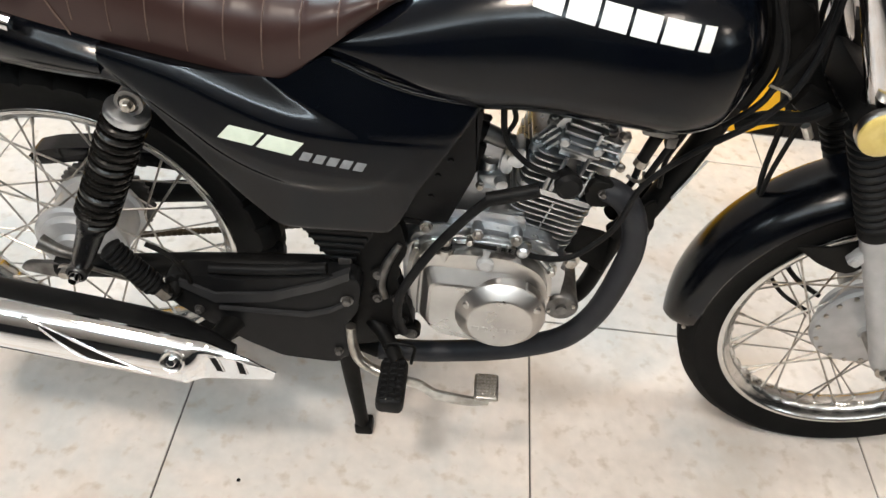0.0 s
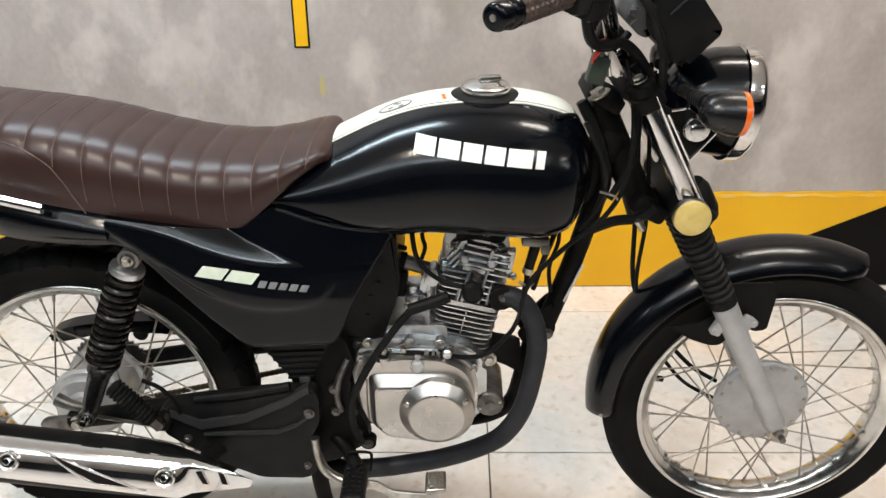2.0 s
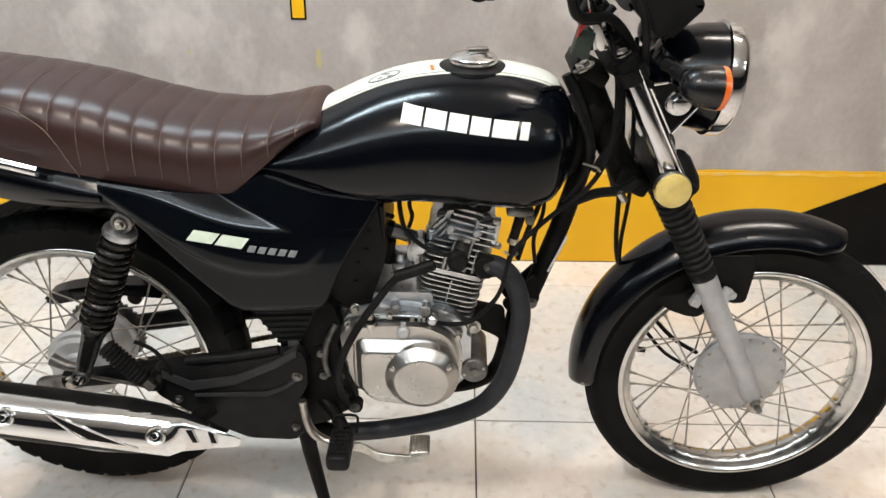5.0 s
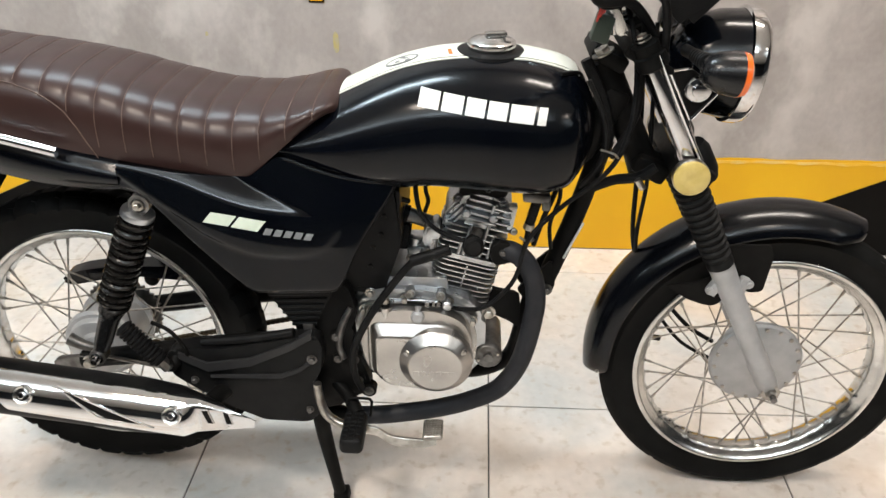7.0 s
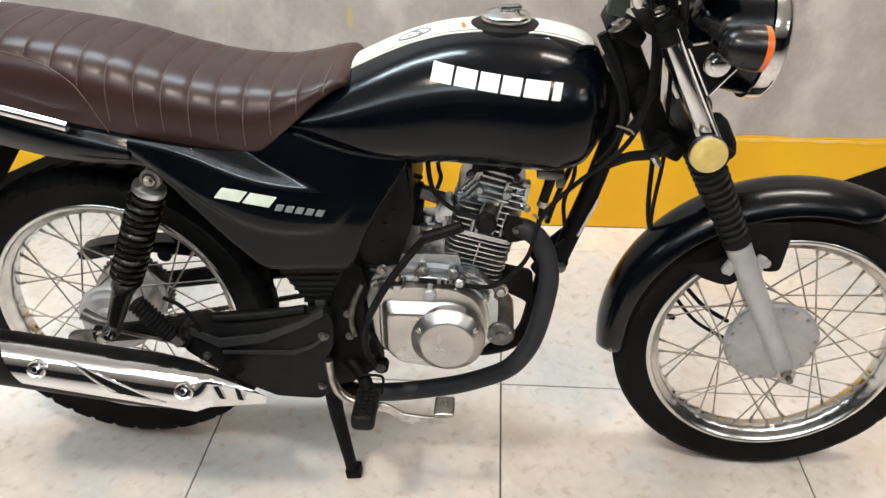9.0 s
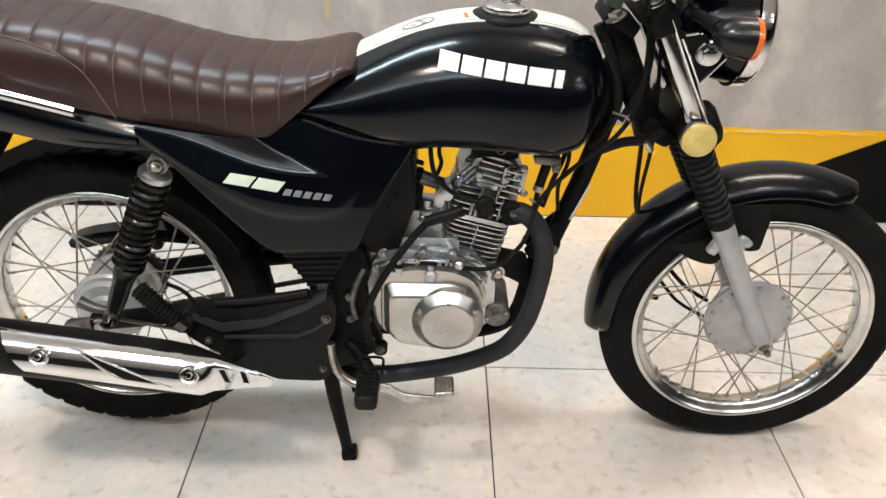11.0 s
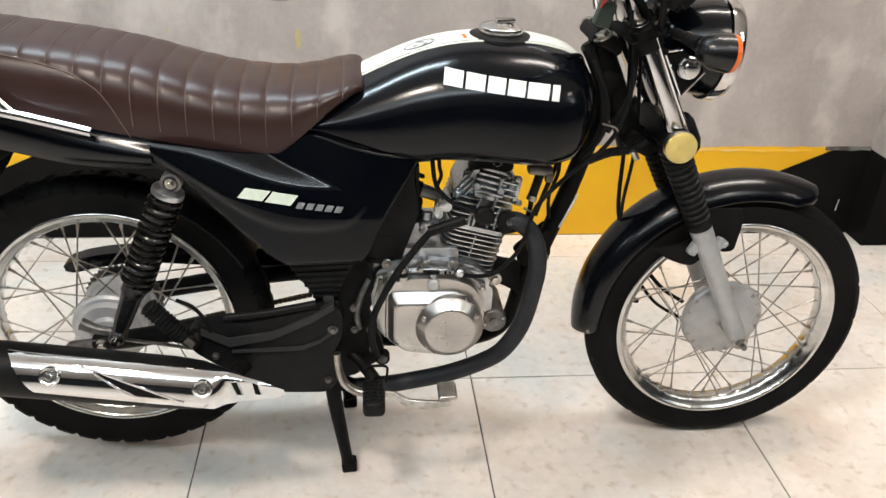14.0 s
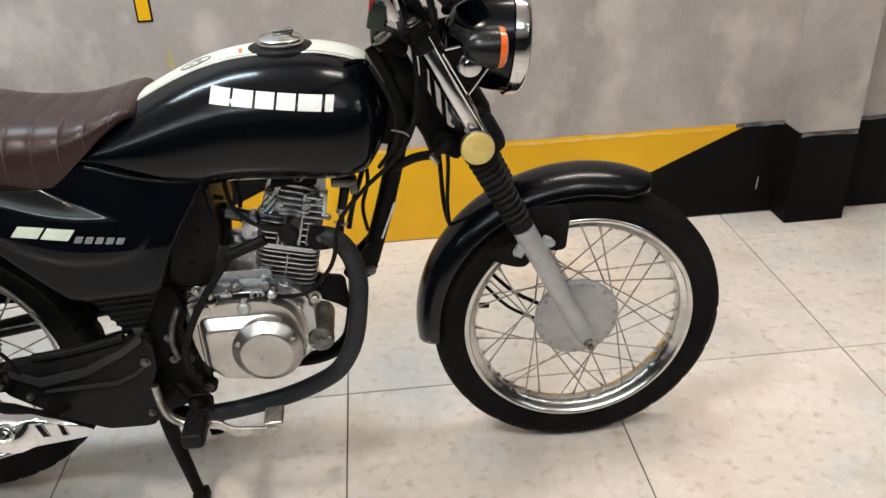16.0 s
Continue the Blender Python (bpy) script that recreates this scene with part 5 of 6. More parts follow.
lathe(bm, [(0.0535, 0.0050), (0.0560, 0.0055), (0.0565, 0.0072), (0.0555, 0.0084), (0.0525, 0.0084)], (-0.019, 0.004, 0.640), (0, -1, 0.25), 24)
part("cap_ring", bm, ALLOY, tappet, "bright ring on the cap")
bm = bmesh.new()
prism(bm, rounded([(-0.070, 0.636), (-0.058, 0.664), (0.002, 0.664), (0.014, 0.640), (0.004, 0.630), (-0.050, 0.633)], 0.006), -0.044, -0.020, 0.003)
part("engine_hanger", bm, MATTE, bike, "black engine hanger plate under the tank")
for z, x in ((0.606, -0.055), (0.597, -0.012)):
    bm = bmesh.new()
    lathe(bm, [(0.045, 0.0078), (0.066, 0.0072), (0.068, 0.005)], (x, 0, z), (0, -1, 0.1), 16)
    part("head_boss", bm, CAST, head)
bm = bmesh.new()
block(bm, (0.0205, -0.046, 0.600), (0.0085, 0.016, 0.046), (0, 10, 0), 0.002)
part("head_post", bm, CAST, head)
for z in (0.622, 0.576):
    bm = bmesh.new()
    lathe(bm, [(-0.004, 0.0062), (0.006, 0.0062), (0.008, 0.003)], (0.0225 if z < 0.6 else 0.018, -0.052, z), (0.35, -1, 0.25), 8)
    part("head_nut", bm, STEEL, head)
# rear intake flange on the head
bm = bmesh.new()
prism(bm, rounded([(-0.122, 0.568), (-0.112, 0.590), (-0.100, 0.592), (-0.096, 0.566), (-0.106, 0.558)], 0.004), -0.058, -0.026, 0.002)
part("intake_flange", bm, CAST, head, "bright cast intake flange")
bolt(head, (-0.117, -0.056, 0.586), 0.0050, 0.010, (-0.6, -1, 0.2))
# spark plug cap and lead
bm = bmesh.new()
lathe(bm, [(0, 0.010), (0.014, 0.013), (0.030, 0.0175), (0.040, 0.0175), (0.046, 0.012)], (-0.046, -0.056, 0.560), (0.10, -1, 0.20), 18)
plug = part("spark_plug_cap", bm, BOOT, engine, "black rubber spark plug cap")
bm = bmesh.new()
tube(bm, [(-0.136, -0.070, 0.690), (-0.136, -0.078, 0.658), (-0.127, -0.082, 0.618), (-0.098, -0.086, 0.590), (-0.066, -0.088, 0.578), (-0.046, -0.084, 0.572)], 0.0040, 8)
part("plug_lead", bm, BOOT, plug)

# starter motor
bm = bmesh.new()
lathe(bm, [(0.00, 0.0235), (0.086, 0.0235), (0.089, 0.0245), (0.097, 0.0245), (0.100, 0.022), (0.101, 0.008), (0.105, 0.008), (0.106, 0.001)], (-0.012, 0, 0.352), (0, -1, 0), 28)
starter = part("starter_motor", bm, DULL, engine, "dull grey cylindrical starter motor")
for a in (0.4, 3.5):
    bm = bmesh.new()
    lathe(bm, [(0.099, 0.003), (0.103, 0.0025)], (-0.012 + 0.018 * math.cos(a), 0, 0.352 + 0.018 * math.sin(a)), (0, -1, 0), 8)
    part("screw", bm, STEEL, starter)
bolt(engine, (-0.014, -0.085, 0.436), 0.0085, 0.012)
bm = bmesh.new()
prism(bm, rounded([(-0.032, 0.465), (0.002, 0.455), (0.040, 0.448), (0.045, 0.375), (0.022, 0.392), (-0.020, 0.412)], 0.008), -0.044, -0.034, 0.003)
part("engine_mount", bm, MATTE, bike, "black engine mounting plate")

# -- intake and air box --
bm = bmesh.new()
prism(bm, rounded([(-0.262, 0.478), (-0.240, 0.553), (-0.212, 0.660), (-0.160, 0.672), (-0.160, 0.567), (-0.192, 0.470)], 0.010), -0.092, 0.092, 0.010)
airbox = part("air_box", bm, PLASTIC, bike, "black plastic air box")
for bx, bz in ((-0.192, 0.585), (-0.206, 0.560), (-0.186, 0.618), (-0.212, 0.525)):
    bm = bmesh.new()
    lathe(bm, [(0.088, 0.005), (0.0945, 0.004)], (bx, 0, bz), (0, -1, 0), 10)
    part("screw", bm, PLASTIC, airbox)
bm = bmesh.new()
tube(bm, [(-0.172, -0.030, 0.597), (-0.148, -0.032, 0.591), (-0.124, -0.032, 0.582), (-0.098, -0.026, 0.570)], [0.0145, 0.0125, 0.0115, 0.013], 14)
intake = part("intake_pipe", bm, DULL, engine, "dull grey intake pipe")
bm = bmesh.new()
lathe(bm, [(-0.004, 0.0155), (0.006, 0.0155)], (-0.158, -0.031, 0.594), (0.95, 0, -0.3), 18)
part("hose_clip", bm, MATTE, intake)
bm = bmesh.new()
prism(bm, rounded([(-0.128, 0.548), (-0.126, 0.572), (-0.118, 0.580), (-0.110, 0.574), (-0.112, 0.545), (-0.120, 0.541)], 0.003), -0.050, -0.034, 0.002)
part("intake_bracket", bm, CAST, intake, "bright cast intake bracket")
bm = bmesh.new()
block(bm, (-0.136, -0.034, 0.527), (0.036, 0.036, 0.026), (0, -8, 0), 0.006)
lathe(bm, [(0, 0.012), (0.016, 0.012), (0.018, 0.007)], (-0.142, -0.034, 0.536), (0.1, 0, 1), 16)
lathe(bm, [(0, 0.009), (0.020, 0.008), (0.021, 0.004)], (-0.126, -0.044, 0.530), (0.2, -1, 0.1), 14)
carb = part("carburettor", bm, CAST, engine, "small cast carburettor body")
bm = bmesh.new()
lathe(bm, [(0, 0.006), (0.006, 0.006), (0.007, 0.004), (0.012, 0.004)], (-0.150, -0.052, 0.522), (0, -1, 0.2), 6)
part("idle_screw", bm, STEEL, carb)
bm = bmesh.new()
block(bm, (-0.160, -0.024, 0.552), (0.020, 0.030, 0.050), (0, 8, 0), 0.006)
part("choke_lever_block", bm, MATTE, carb)
for pts, r in (([(-0.123, -0.050, 0.690), (-0.122, -0.050, 0.647), (-0.118, -0.050, 0.628), (-0.124, -0.045, 0.605)], 0.0035),
               ([(-0.195, -0.060, 0.652), (-0.170, -0.064, 0.640), (-0.150, -0.050, 0.626)], 0.0045)):
    bm = bmesh.new()
    tube(bm, pts, r, 8)
    part("breather_hose", bm, BOOT, bike)

# thick vent pipe over the clutch cover, and the clutch cable
bm = bmesh.new()
tube(bm, [(-0.080, -0.112, 0.572), (-0.108, -0.114, 0.562), (-0.142, -0.115, 0.550)], 0.0095, 12)
part("hose_sleeve", bm, BOOT, bike, "black rubber hose sleeve")
bm = bmesh.new()
tube(bm, [(-0.138, -0.115, 0.551), (-0.162, -0.118, 0.522), (-0.198, -0.128, 0.473), (-0.226, -0.140, 0.425), (-0.240, -0.142, 0.385), (-0.241, -0.140, 0.340), (-0.231, -0.130, 0.298)], 0.0065, 10)
part("vent_hose", bm, BOOT, bike, "black rubber hose beside the engine")
bm = bmesh.new()
tube(bm, [(-0.097, -0.110, 0.466), (-0.060, -0.112, 0.458), (-0.021, -0.108, 0.461), (0.012, -0.102, 0.490), (0.030, -0.100, 0.522), (0.046, -0.100, 0.588), (0.092, -0.098, 0.643), (0.155, -0.095, 0.699),
          (0.185, -0.090, 0.760), (0.190, -0.075, 0.850), (0.175, -0.05, 0.93), (0.15, 0.05, 1.00), (0.12, 0.16, 1.035)], 0.0040, 8)
part("clutch_cable", bm, BOOT, bike, "black clutch cable")

# -- exhaust --
bm = bmesh.new()
tube(bm, [(-0.018, -0.034, 0.536), (0.002, -0.054, 0.542), (0.024, -0.066, 0.544), (0.045, -0.072, 0.529), (0.060, -0.075, 0.497), (0.066, -0.076, 0.455), (0.062, -0.076, 0.410), (0.054, -0.076, 0.360),
          (0.043, -0.076, 0.320), (0.024, -0.076, 0.283), (-0.001, -0.076, 0.256), (-0.050, -0.076, 0.231), (-0.100, -0.076, 0.214), (-0.150, -0.076, 0.203), (-0.200, -0.077, 0.195), (-0.270, -0.078, 0.190)], 0.0172, 18, 5)
header_pipe = part("exhaust_header", bm, PIPE, bike, "dark grey painted exhaust header pipe")
bm = bmesh.new()
tube(bm, [(-0.268, -0.078, 0.190), (-0.325, -0.066, 0.200), (-0.380, -0.083, 0.240), (-0.430, -0.098, 0.280), (-0.472, -0.140, 0.294), (-0.490, -0.190, 0.294)], 0.0155, 16, 6)
part("link_pipe", bm, MATTE, header_pipe, "matt black pipe joining the muffler")
bm = bmesh.new()
prism(bm, rounded([(-0.016, 0.548), (-0.006, 0.566), (0.020, 0.562), (0.024, 0.534), (0.004, 0.520), (-0.012, 0.526)], 0.008), -0.060, -0.074, 0.004)
part("exhaust_flange", bm, MATTE, header_pipe, "black exhaust flange")
bolt(header_pipe, (0.007, -0.074, 0.547), 0.0045, 0.007, material=DULL)
MA, MB = V((-0.895, -0.200, 0.3475)), V((-0.490, -0.200, 0.291))
MD = (MB - MA).normalized()
ML = (MB - MA).length
bm = bmesh.new()
lathe(bm, [(-0.006, 0.020), (-0.006, 0.028), (-0.001, 0.038), (0.008, 0.0440), (0.022, 0.0462), (0.06, 0.0465), (ML - 0.10, 0.0455), (ML - 0.05, 0.042), (ML, 0.029), (ML + 0.03, 0.018)], MA, MD, 40)
muffler = part("muffler", bm, PLASTIC, bike, "black muffler with chromed heat shield")
bm = bmesh.new()
lathe(bm, [(-0.012, 0.016), (-0.012, 0.019), (0.03, 0.019), (0.03, 0.016)], MA + V((0, 0, -0.004)), MD, 20)
part("tail_pipe", bm, DULL, muffler)
MS = V((0, -1, 0))
MS = (MS - MD * MS.dot(MD)).normalized()
MU = MS.cross(MD).normalized()
if MU.z < 0:
    MU = -MU


def on_muffler(s, a, r):
    """s along the muffler, a degrees up from its outer side, r from its axis."""
    return MA + MD * s + (MS * math.cos(radians(a)) + MU * math.sin(radians(a))) * r


def shield_r(s):
    return float(np.interp(s, [0, 0.40, 0.42, 0.503], [0.0490, 0.0490, 0.0480, 0.0425]))


def shield_at(s, a, out=0.0):
    """A point of the shield: round along the muffler, bent flat at its front tip."""
    flat = 0.0365 / math.cos(radians(a - 6))
    f = min(1.0, max(0.0, (s - 0.388) / 0.020))
    r = shield_r(s) * (1 - f) + min(flat, shield_r(s) + 0.004) * f
    return on_muffler(s, a, r + out)


bm = bmesh.new()
rings = []
for i in range(65):
    u = i / 64
    s_hi, s_lo = 0.051 + 0.452 * u, 0.104 + 0.397 * u
    a_hi = float(np.interp(s_hi, [0.051, 0.08, 0.20, 0.40, 0.465, 0.503], [80, 77, 75, 71, 56, 42]))
    a_lo = float(np.interp(s_lo, [0.104, 0.20, 0.30, 0.39, 0.41, 0.455, 0.501], [-11, -14, -17, -19, -14, 4, 24]))
    row, back = [], []
    for k in range(23):
        v = k / 22
        a = a_lo + (a_hi - a_lo) * v
        s = s_lo + (s_hi - s_lo) * v - 0.006 * math.sin(math.pi * v) * (1 - u)
        lip = 0.002 if k in (0, 22) else 0
        row.append(shield_at(s, a, -lip))
        back.append(shield_at(s, a, -0.003))
    rings.append(row + list(reversed(back)))
loft(bm, rings)
shield = part("heat_shield", bm, CHROME, muffler, "chromed exhaust heat shield", sharp=30)


def shield_patch(name, quad, material, out, label=""):
    """A dark slot in the shield: four corners as (s, angle)."""
    bm = bmesh.new()
    rows = []
    for i in range(9):
        u = i / 8
        row = []
        for k in range(4):
            v = k / 3
            s = (quad[0][0] * (1 - u) + quad[1][0] * u) * (1 - v) + (quad[3][0] * (1 - u) + quad[2][0] * u) * v
            a = (quad[0][1] * (1 - u) + quad[1][1] * u) * (1 - v) + (quad[3][1] * (1 - u) + quad[2][1] * u) * v
            row.append((s, a))
        rows.append([shield_at(s, a, out) for s, a in row] + [shield_at(s, a, -0.002) for s, a in reversed(row)])
    loft(bm, rows)
    return part(name, bm, material, shield, label)


shield_patch("shield_slot", [(0.182, 49), (0.322, 3), (0.262, 5), (0.198, 40)], MATTE, 0.0006, "dark slot in the heat shield")
for q in ([(0.170, 53), (0.190, 48), (0.255, 27), (0.326, 2), (0.340, -2)], [(0.194, 42), (0.225, 22), (0.255, 4), (0.300, 1), (0.322, 1)]):
    bm = bmesh.new()
    tube(bm, [shield_at(s, a, 0.0005) for s, a in q], 0.0018, 6, 5)
    part("slot_edge", bm, CHROME, shield)
for q in ([(0.412, 47), (0.423, 49), (0.435, 21), (0.425, 19)], [(0.447, 50), (0.457, 50), (0.466, 26), (0.455, 24)]):
    shield_patch("shield_slot", q, MATTE, 0.0006, "dark slot in the heat shield")
    bm = bmesh.new()
    tube(bm, [shield_at(s, a, 0.0008) for s, a in q + q[:1]], 0.0011, 6, 1)
    part("slot_edge", bm, CHROME, shield)
for s0, a0 in ((0.126, 30), (0.368, 30)):
    p = on_muffler(s0, a0, shield_r(s0))
    n = (on_muffler(s0, a0, 1) - on_muffler(s0, a0, 0)).normalized()
    bm = bmesh.new()
    lathe(bm, [(-0.004, 0.0165), (0.003, 0.0165), (0.005, 0.0145), (0.003, 0.0115), (0.003, 0.009)], p, n, 28)
    cup = part("shield_washer", bm, ALLOY, shield)
    bolt(cup, p + n * 0.003, 0.0062, 0.006, n, CHROME)

# -- frame --
for pts, r in (([(0.165, 0, 0.720), (0.130, 0, 0.585), (0.088, 0, 0.455)], 0.017), ([(0.070, 0, 0.455), (0.052, 0, 0.370), (0.030, 0, 0.285), (-0.02, 0, 0.250), (-0.10, 0, 0.243), (-0.24, 0, 0.250)], 0.014),
               ([(0.13, 0, 0.80), (0.0, 0, 0.755), (-0.2, 0, 0.72), (-0.35, 0, 0.68)], 0.022),
               ([(-0.30, -0.075, 0.66), (-0.45, -0.095, 0.672), (-0.60, -0.10, 0.685), (-0.85, -0.085, 0.735)], 0.012), ([(-0.30, 0.075, 0.66), (-0.45, 0.095, 0.672), (-0.60, 0.10, 0.685), (-0.85, 0.085, 0.735)], 0.012),
               ([(-0.28, -0.08, 0.46), (-0.29, -0.085, 0.56), (-0.30, -0.08, 0.66)], 0.012), ([(-0.30, -0.085, 0.44), (-0.44, -0.095, 0.58), (-0.54, -0.10, 0.66)], 0.010), ([(-0.30, 0.085, 0.44), (-0.44, 0.095, 0.58), (-0.54, 0.10, 0.66)], 0.010)):
    bm = bmesh.new()
    tube(bm, pts, r, 14)
    part("frame_tube", bm, MATTE, bike, "black painted frame tube")
for y in (-0.020, 0.020):
    bm = bmesh.new()
    prism(bm, rounded([(0.070, 0.480), (0.094, 0.505), (0.103, 0.452), (0.088, 0.432), (0.050, 0.425), (0.035, 0.445)], 0.008), y - 0.003, y + 0.003, 0.001, 1)
    part("mount_bracket", bm, MATTE, bike)
bolt(bike, (0.088, -0.024, 0.447), 0.0072, 0.010, material=DULL)
bm = bmesh.new()
tube(bm, [(0.142, -0.0185, 0.577), (0.114, -0.0185, 0.508)], 0.0022, 6)
part("tube_label", bm, LETTER, bike, "narrow white label along the frame tube")
bm = bmesh.new()
prism(bm, rounded([(-0.345, 0.480), (-0.250, 0.500), (-0.235, 0.440), (-0.252, 0.400), (-0.222, 0.315), (-0.216, 0.280), (-0.240, 0.270), (-0.285, 0.236), (-0.335, 0.240)], 0.014), -0.112, -0.085, 0.005)
pivot_plate = part("pivot_plate", bm, MATTE, bike, "black frame plate behind the engine")
bm = bmesh.new()
prism(bm, rounded([(-0.345, 0.480), (-0.250, 0.500), (-0.235, 0.440), (-0.252, 0.400), (-0.222, 0.315), (-0.240, 0.270), (-0.285, 0.236), (-0.335, 0.240)], 0.014), 0.112, 0.085, 0.005)
part("pivot_plate", bm, MATTE, bike)
for bx, bz, br in ((-0.238, 0.308, 0.008), (-0.221, 0.284, 0.009), (-0.272, 0.398, 0.008), (-0.272, 0.352, 0.007), (-0.243, 0.352, 0.008)):
    bm = bmesh.new()
    lathe(bm, [(-0.01, br * 1.5), (0.006, br * 1.5), (0.007, br), (0.002, br * 0.8)], (bx, -0.112, bz), (0, -1, 0), 16)
    part("plate_bush", bm, MATTE, pivot_plate)
    bolt(pivot_plate, (bx, -0.119, bz), br * 0.7, 0.005, material=DULL)
# swing arm with its guard
for y in (-0.085, 0.085):
    bm = bmesh.new()
    tube(bm, [(-0.300, y, 0.372), (-0.52, y, 0.345), (-0.64, y, 0.325), (-0.745, y, 0.310)], [0.020, 0.019, 0.018, 0.016], 14)
    part("swing_arm", bm, MATTE, bike, "black swing arm tube")
guard_out = [(-0.566, 0.366), (-0.548, 0.384), (-0.505, 0.388), (-0.467, 0.384), (-0.385, 0.402), (-0.303, 0.420), (-0.293, 0.400), (-0.296, 0.350), (-0.312, 0.320), (-0.304, 0.262), (-0.312, 0.240), (-0.330, 0.232),
             (-0.405, 0.234), (-0.455, 0.258), (-0.522, 0.302), (-0.556, 0.328)]
bm = bmesh.new()
prism(bm, rounded(guard_out, 0.010), -0.118, -0.146, 0.006, 3)
guard = part("swing_arm_guard", bm, PLASTIC, bike, "black plastic swing arm guard with moulded ridges")
for rows in ([(-0.540, 0.378, 0.364), (-0.493, 0.357, 0.338), (-0.417, 0.370, 0.352), (-0.344, 0.404, 0.388), (-0.308, 0.428, 0.412)],
             [(-0.490, 0.331, 0.325), (-0.366, 0.337, 0.328), (-0.333, 0.352, 0.343), (-0.308, 0.374, 0.364)]):
    bm = bmesh.new()
    loft(bm, [[(x, -0.140, hi + 0.002), (x, -0.150, hi), (x, -0.1515, lo + 0.003), (x, -0.140, lo - 0.003)] for x, hi, lo in rows])
    part("guard_ridge", bm, RIDGE, guard, sharp=20)
bm = bmesh.new()
tube(bm, [(-0.500, -0.135, 0.392), (-0.420, -0.136, 0.402), (-0.340, -0.136, 0.418)], 0.008, 10)
part("guard_top_edge", bm, PLASTIC, guard)
for bx, bz, br in ((-0.311, 0.371, 0.0062), (-0.519, 0.320, 0.0050), (-0.322, 0.262, 0.0048), (-0.556, 0.352, 0.0055)):
    bolt(guard, (bx, -0.1465, bz), br, 0.008, material=DULL)
bm = bmesh.new()
block(bm, (-0.318, -0.118, 0.415), (0.018, 0.012, 0.026), (0, 0, 0), 0.002)
part("cover_tab", bm, DULL, guard)

# -- rear shocks --
for sgn in (-1, 1):
    A, B = V((-0.561, sgn * 0.130, 0.652)), V((-0.687, sgn * 0.130, 0.356))
    D = (B - A).normalized()
    L = (B - A).length
    bm = bmesh.new()
    lathe(bm, [(0.02, 0.013), (0.20, 0.013), (0.205, 0.021), (0.222, 0.022), (0.232, 0.0185), (L - 0.030, 0.015), (L - 0.012, 0.012)], A, D, 22)
    shock = part("shock_absorber", bm, SATIN, bike, "black coil-over rear shock absorber")
    bm = bmesh.new()
    side = V((0, 1, 0))
    up = D.cross(side)
    turns, n = 13.5, 324
    tube(bm, [A + D * (0.031 + 0.177 * i / n) + (side * math.cos(2 * math.pi * turns * i / n) + up * math.sin(2 * math.pi * turns * i / n)) * (0.0240) for i in range(n + 1)], 0.0047, 8, 1)
    part("shock_spring", bm, SPRING, shock, "gloss black coil spring")
    bm = bmesh.new()
    lathe(bm, [(0.013, 0.009), (0.0150, 0.0235), (0.0165, 0.0258), (0.0200, 0.0266), (0.0255, 0.0264), (0.0265, 0.022)], A, D, 28)
    part("shock_cap", bm, CAST, shock, "silver spring cap")
    bm = bmesh.new()
    lathe(bm, [(-0.010, 0.0165), (0.010, 0.0165), (0.011, 0.012), (0.007, 0.010)], A, (0, sgn, 0), 24)
    part("shock_eye", bm, DULL, shock)
    bolt(shock, A + V((0, sgn * 0.011, 0)), 0.0062, 0.010, (0, sgn, 0), STEEL)
    bm = bmesh.new()
    lathe(bm, [(-0.012, 0.0145), (0.012, 0.0145)], B, (0, sgn, 0), 20)
    part("shock_eye", bm, DULL, shock)
    bm = bmesh.new()
    lathe(bm, [(0.010, 0.0105), (0.014, 0.0105), (0.015, 0.0080), (0.022, 0.0075), (0.026, 0.0055), (0.0275, 0.001)], B, (0, sgn, 0), 20)
    part("eye_bolt", bm, CHROME, shock, "bright domed bolt")

# passenger peg, folded, on its arm
bm = bmesh.new()
prof = [(0, 0.010)]
PA, PB = V((-0.622, -0.158, 0.436)), V((-0.566, -0.160, 0.368))
PL = (PB - PA).length
for k in range(11):
    s = 0.002 + k * (PL - 0.006) / 11
    prof += [(s, 0.0135), (s + 0.0015, 0.0165), (s + 0.0045, 0.0165), (s + 0.006, 0.0135)]
prof.append((PL, 0.012))
lathe(bm, prof, PA, PB - PA, 18)
peg = part("passenger_peg", bm, BOOT, bike, "black ribbed rubber passenger footrest")
bm = bmesh.new()
lathe(bm, [(PL, 0.0105), (PL + 0.018, 0.0105), (PL + 0.020, 0.008)], PA, PB - PA, 6)
part("peg_end", bm, STEEL, peg)
bm = bmesh.new()
tube(bm, [(-0.545, -0.130, 0.372), (-0.552, -0.150, 0.352), (-0.560, -0.158, 0.362)], 0.011, 12)
part("peg_hinge", bm, MATTE, peg)
bm = bmesh.new()
tube(bm, [(-0.575, -0.150, 0.440), (-0.548, -0.150, 0.425), (-0.530, -0.148, 0.395), (-0.524, -0.146, 0.362)], 0.0035, 8)
part("peg_spring", bm, MATTE, peg)

# -- rear brake, axle, sprocket and chain --
bm = bmesh.new()
lathe(bm, [(0.044, 0.060), (0.050, 0.0595), (0.056, 0.055), (0.058, 0.035), (0.066, 0.030), (0.070, 0.016), (0.082, 0.014)], (RX, 0, RZ), (0, -1, 0), 40)
panel = part("brake_panel", bm, GREYPAINT, bike, "painted grey rear brake panel")
bolt(panel, (RX, -0.096, RZ), 0.0085, 0.012, name="axle_nut")
bm = bmesh.new()
tube(bm, [(RX, 0.11, RZ), (RX, -0.11, RZ)], 0.007, 12)
part("rear_axle", bm, STEEL, bike)
bm = bmesh.new()
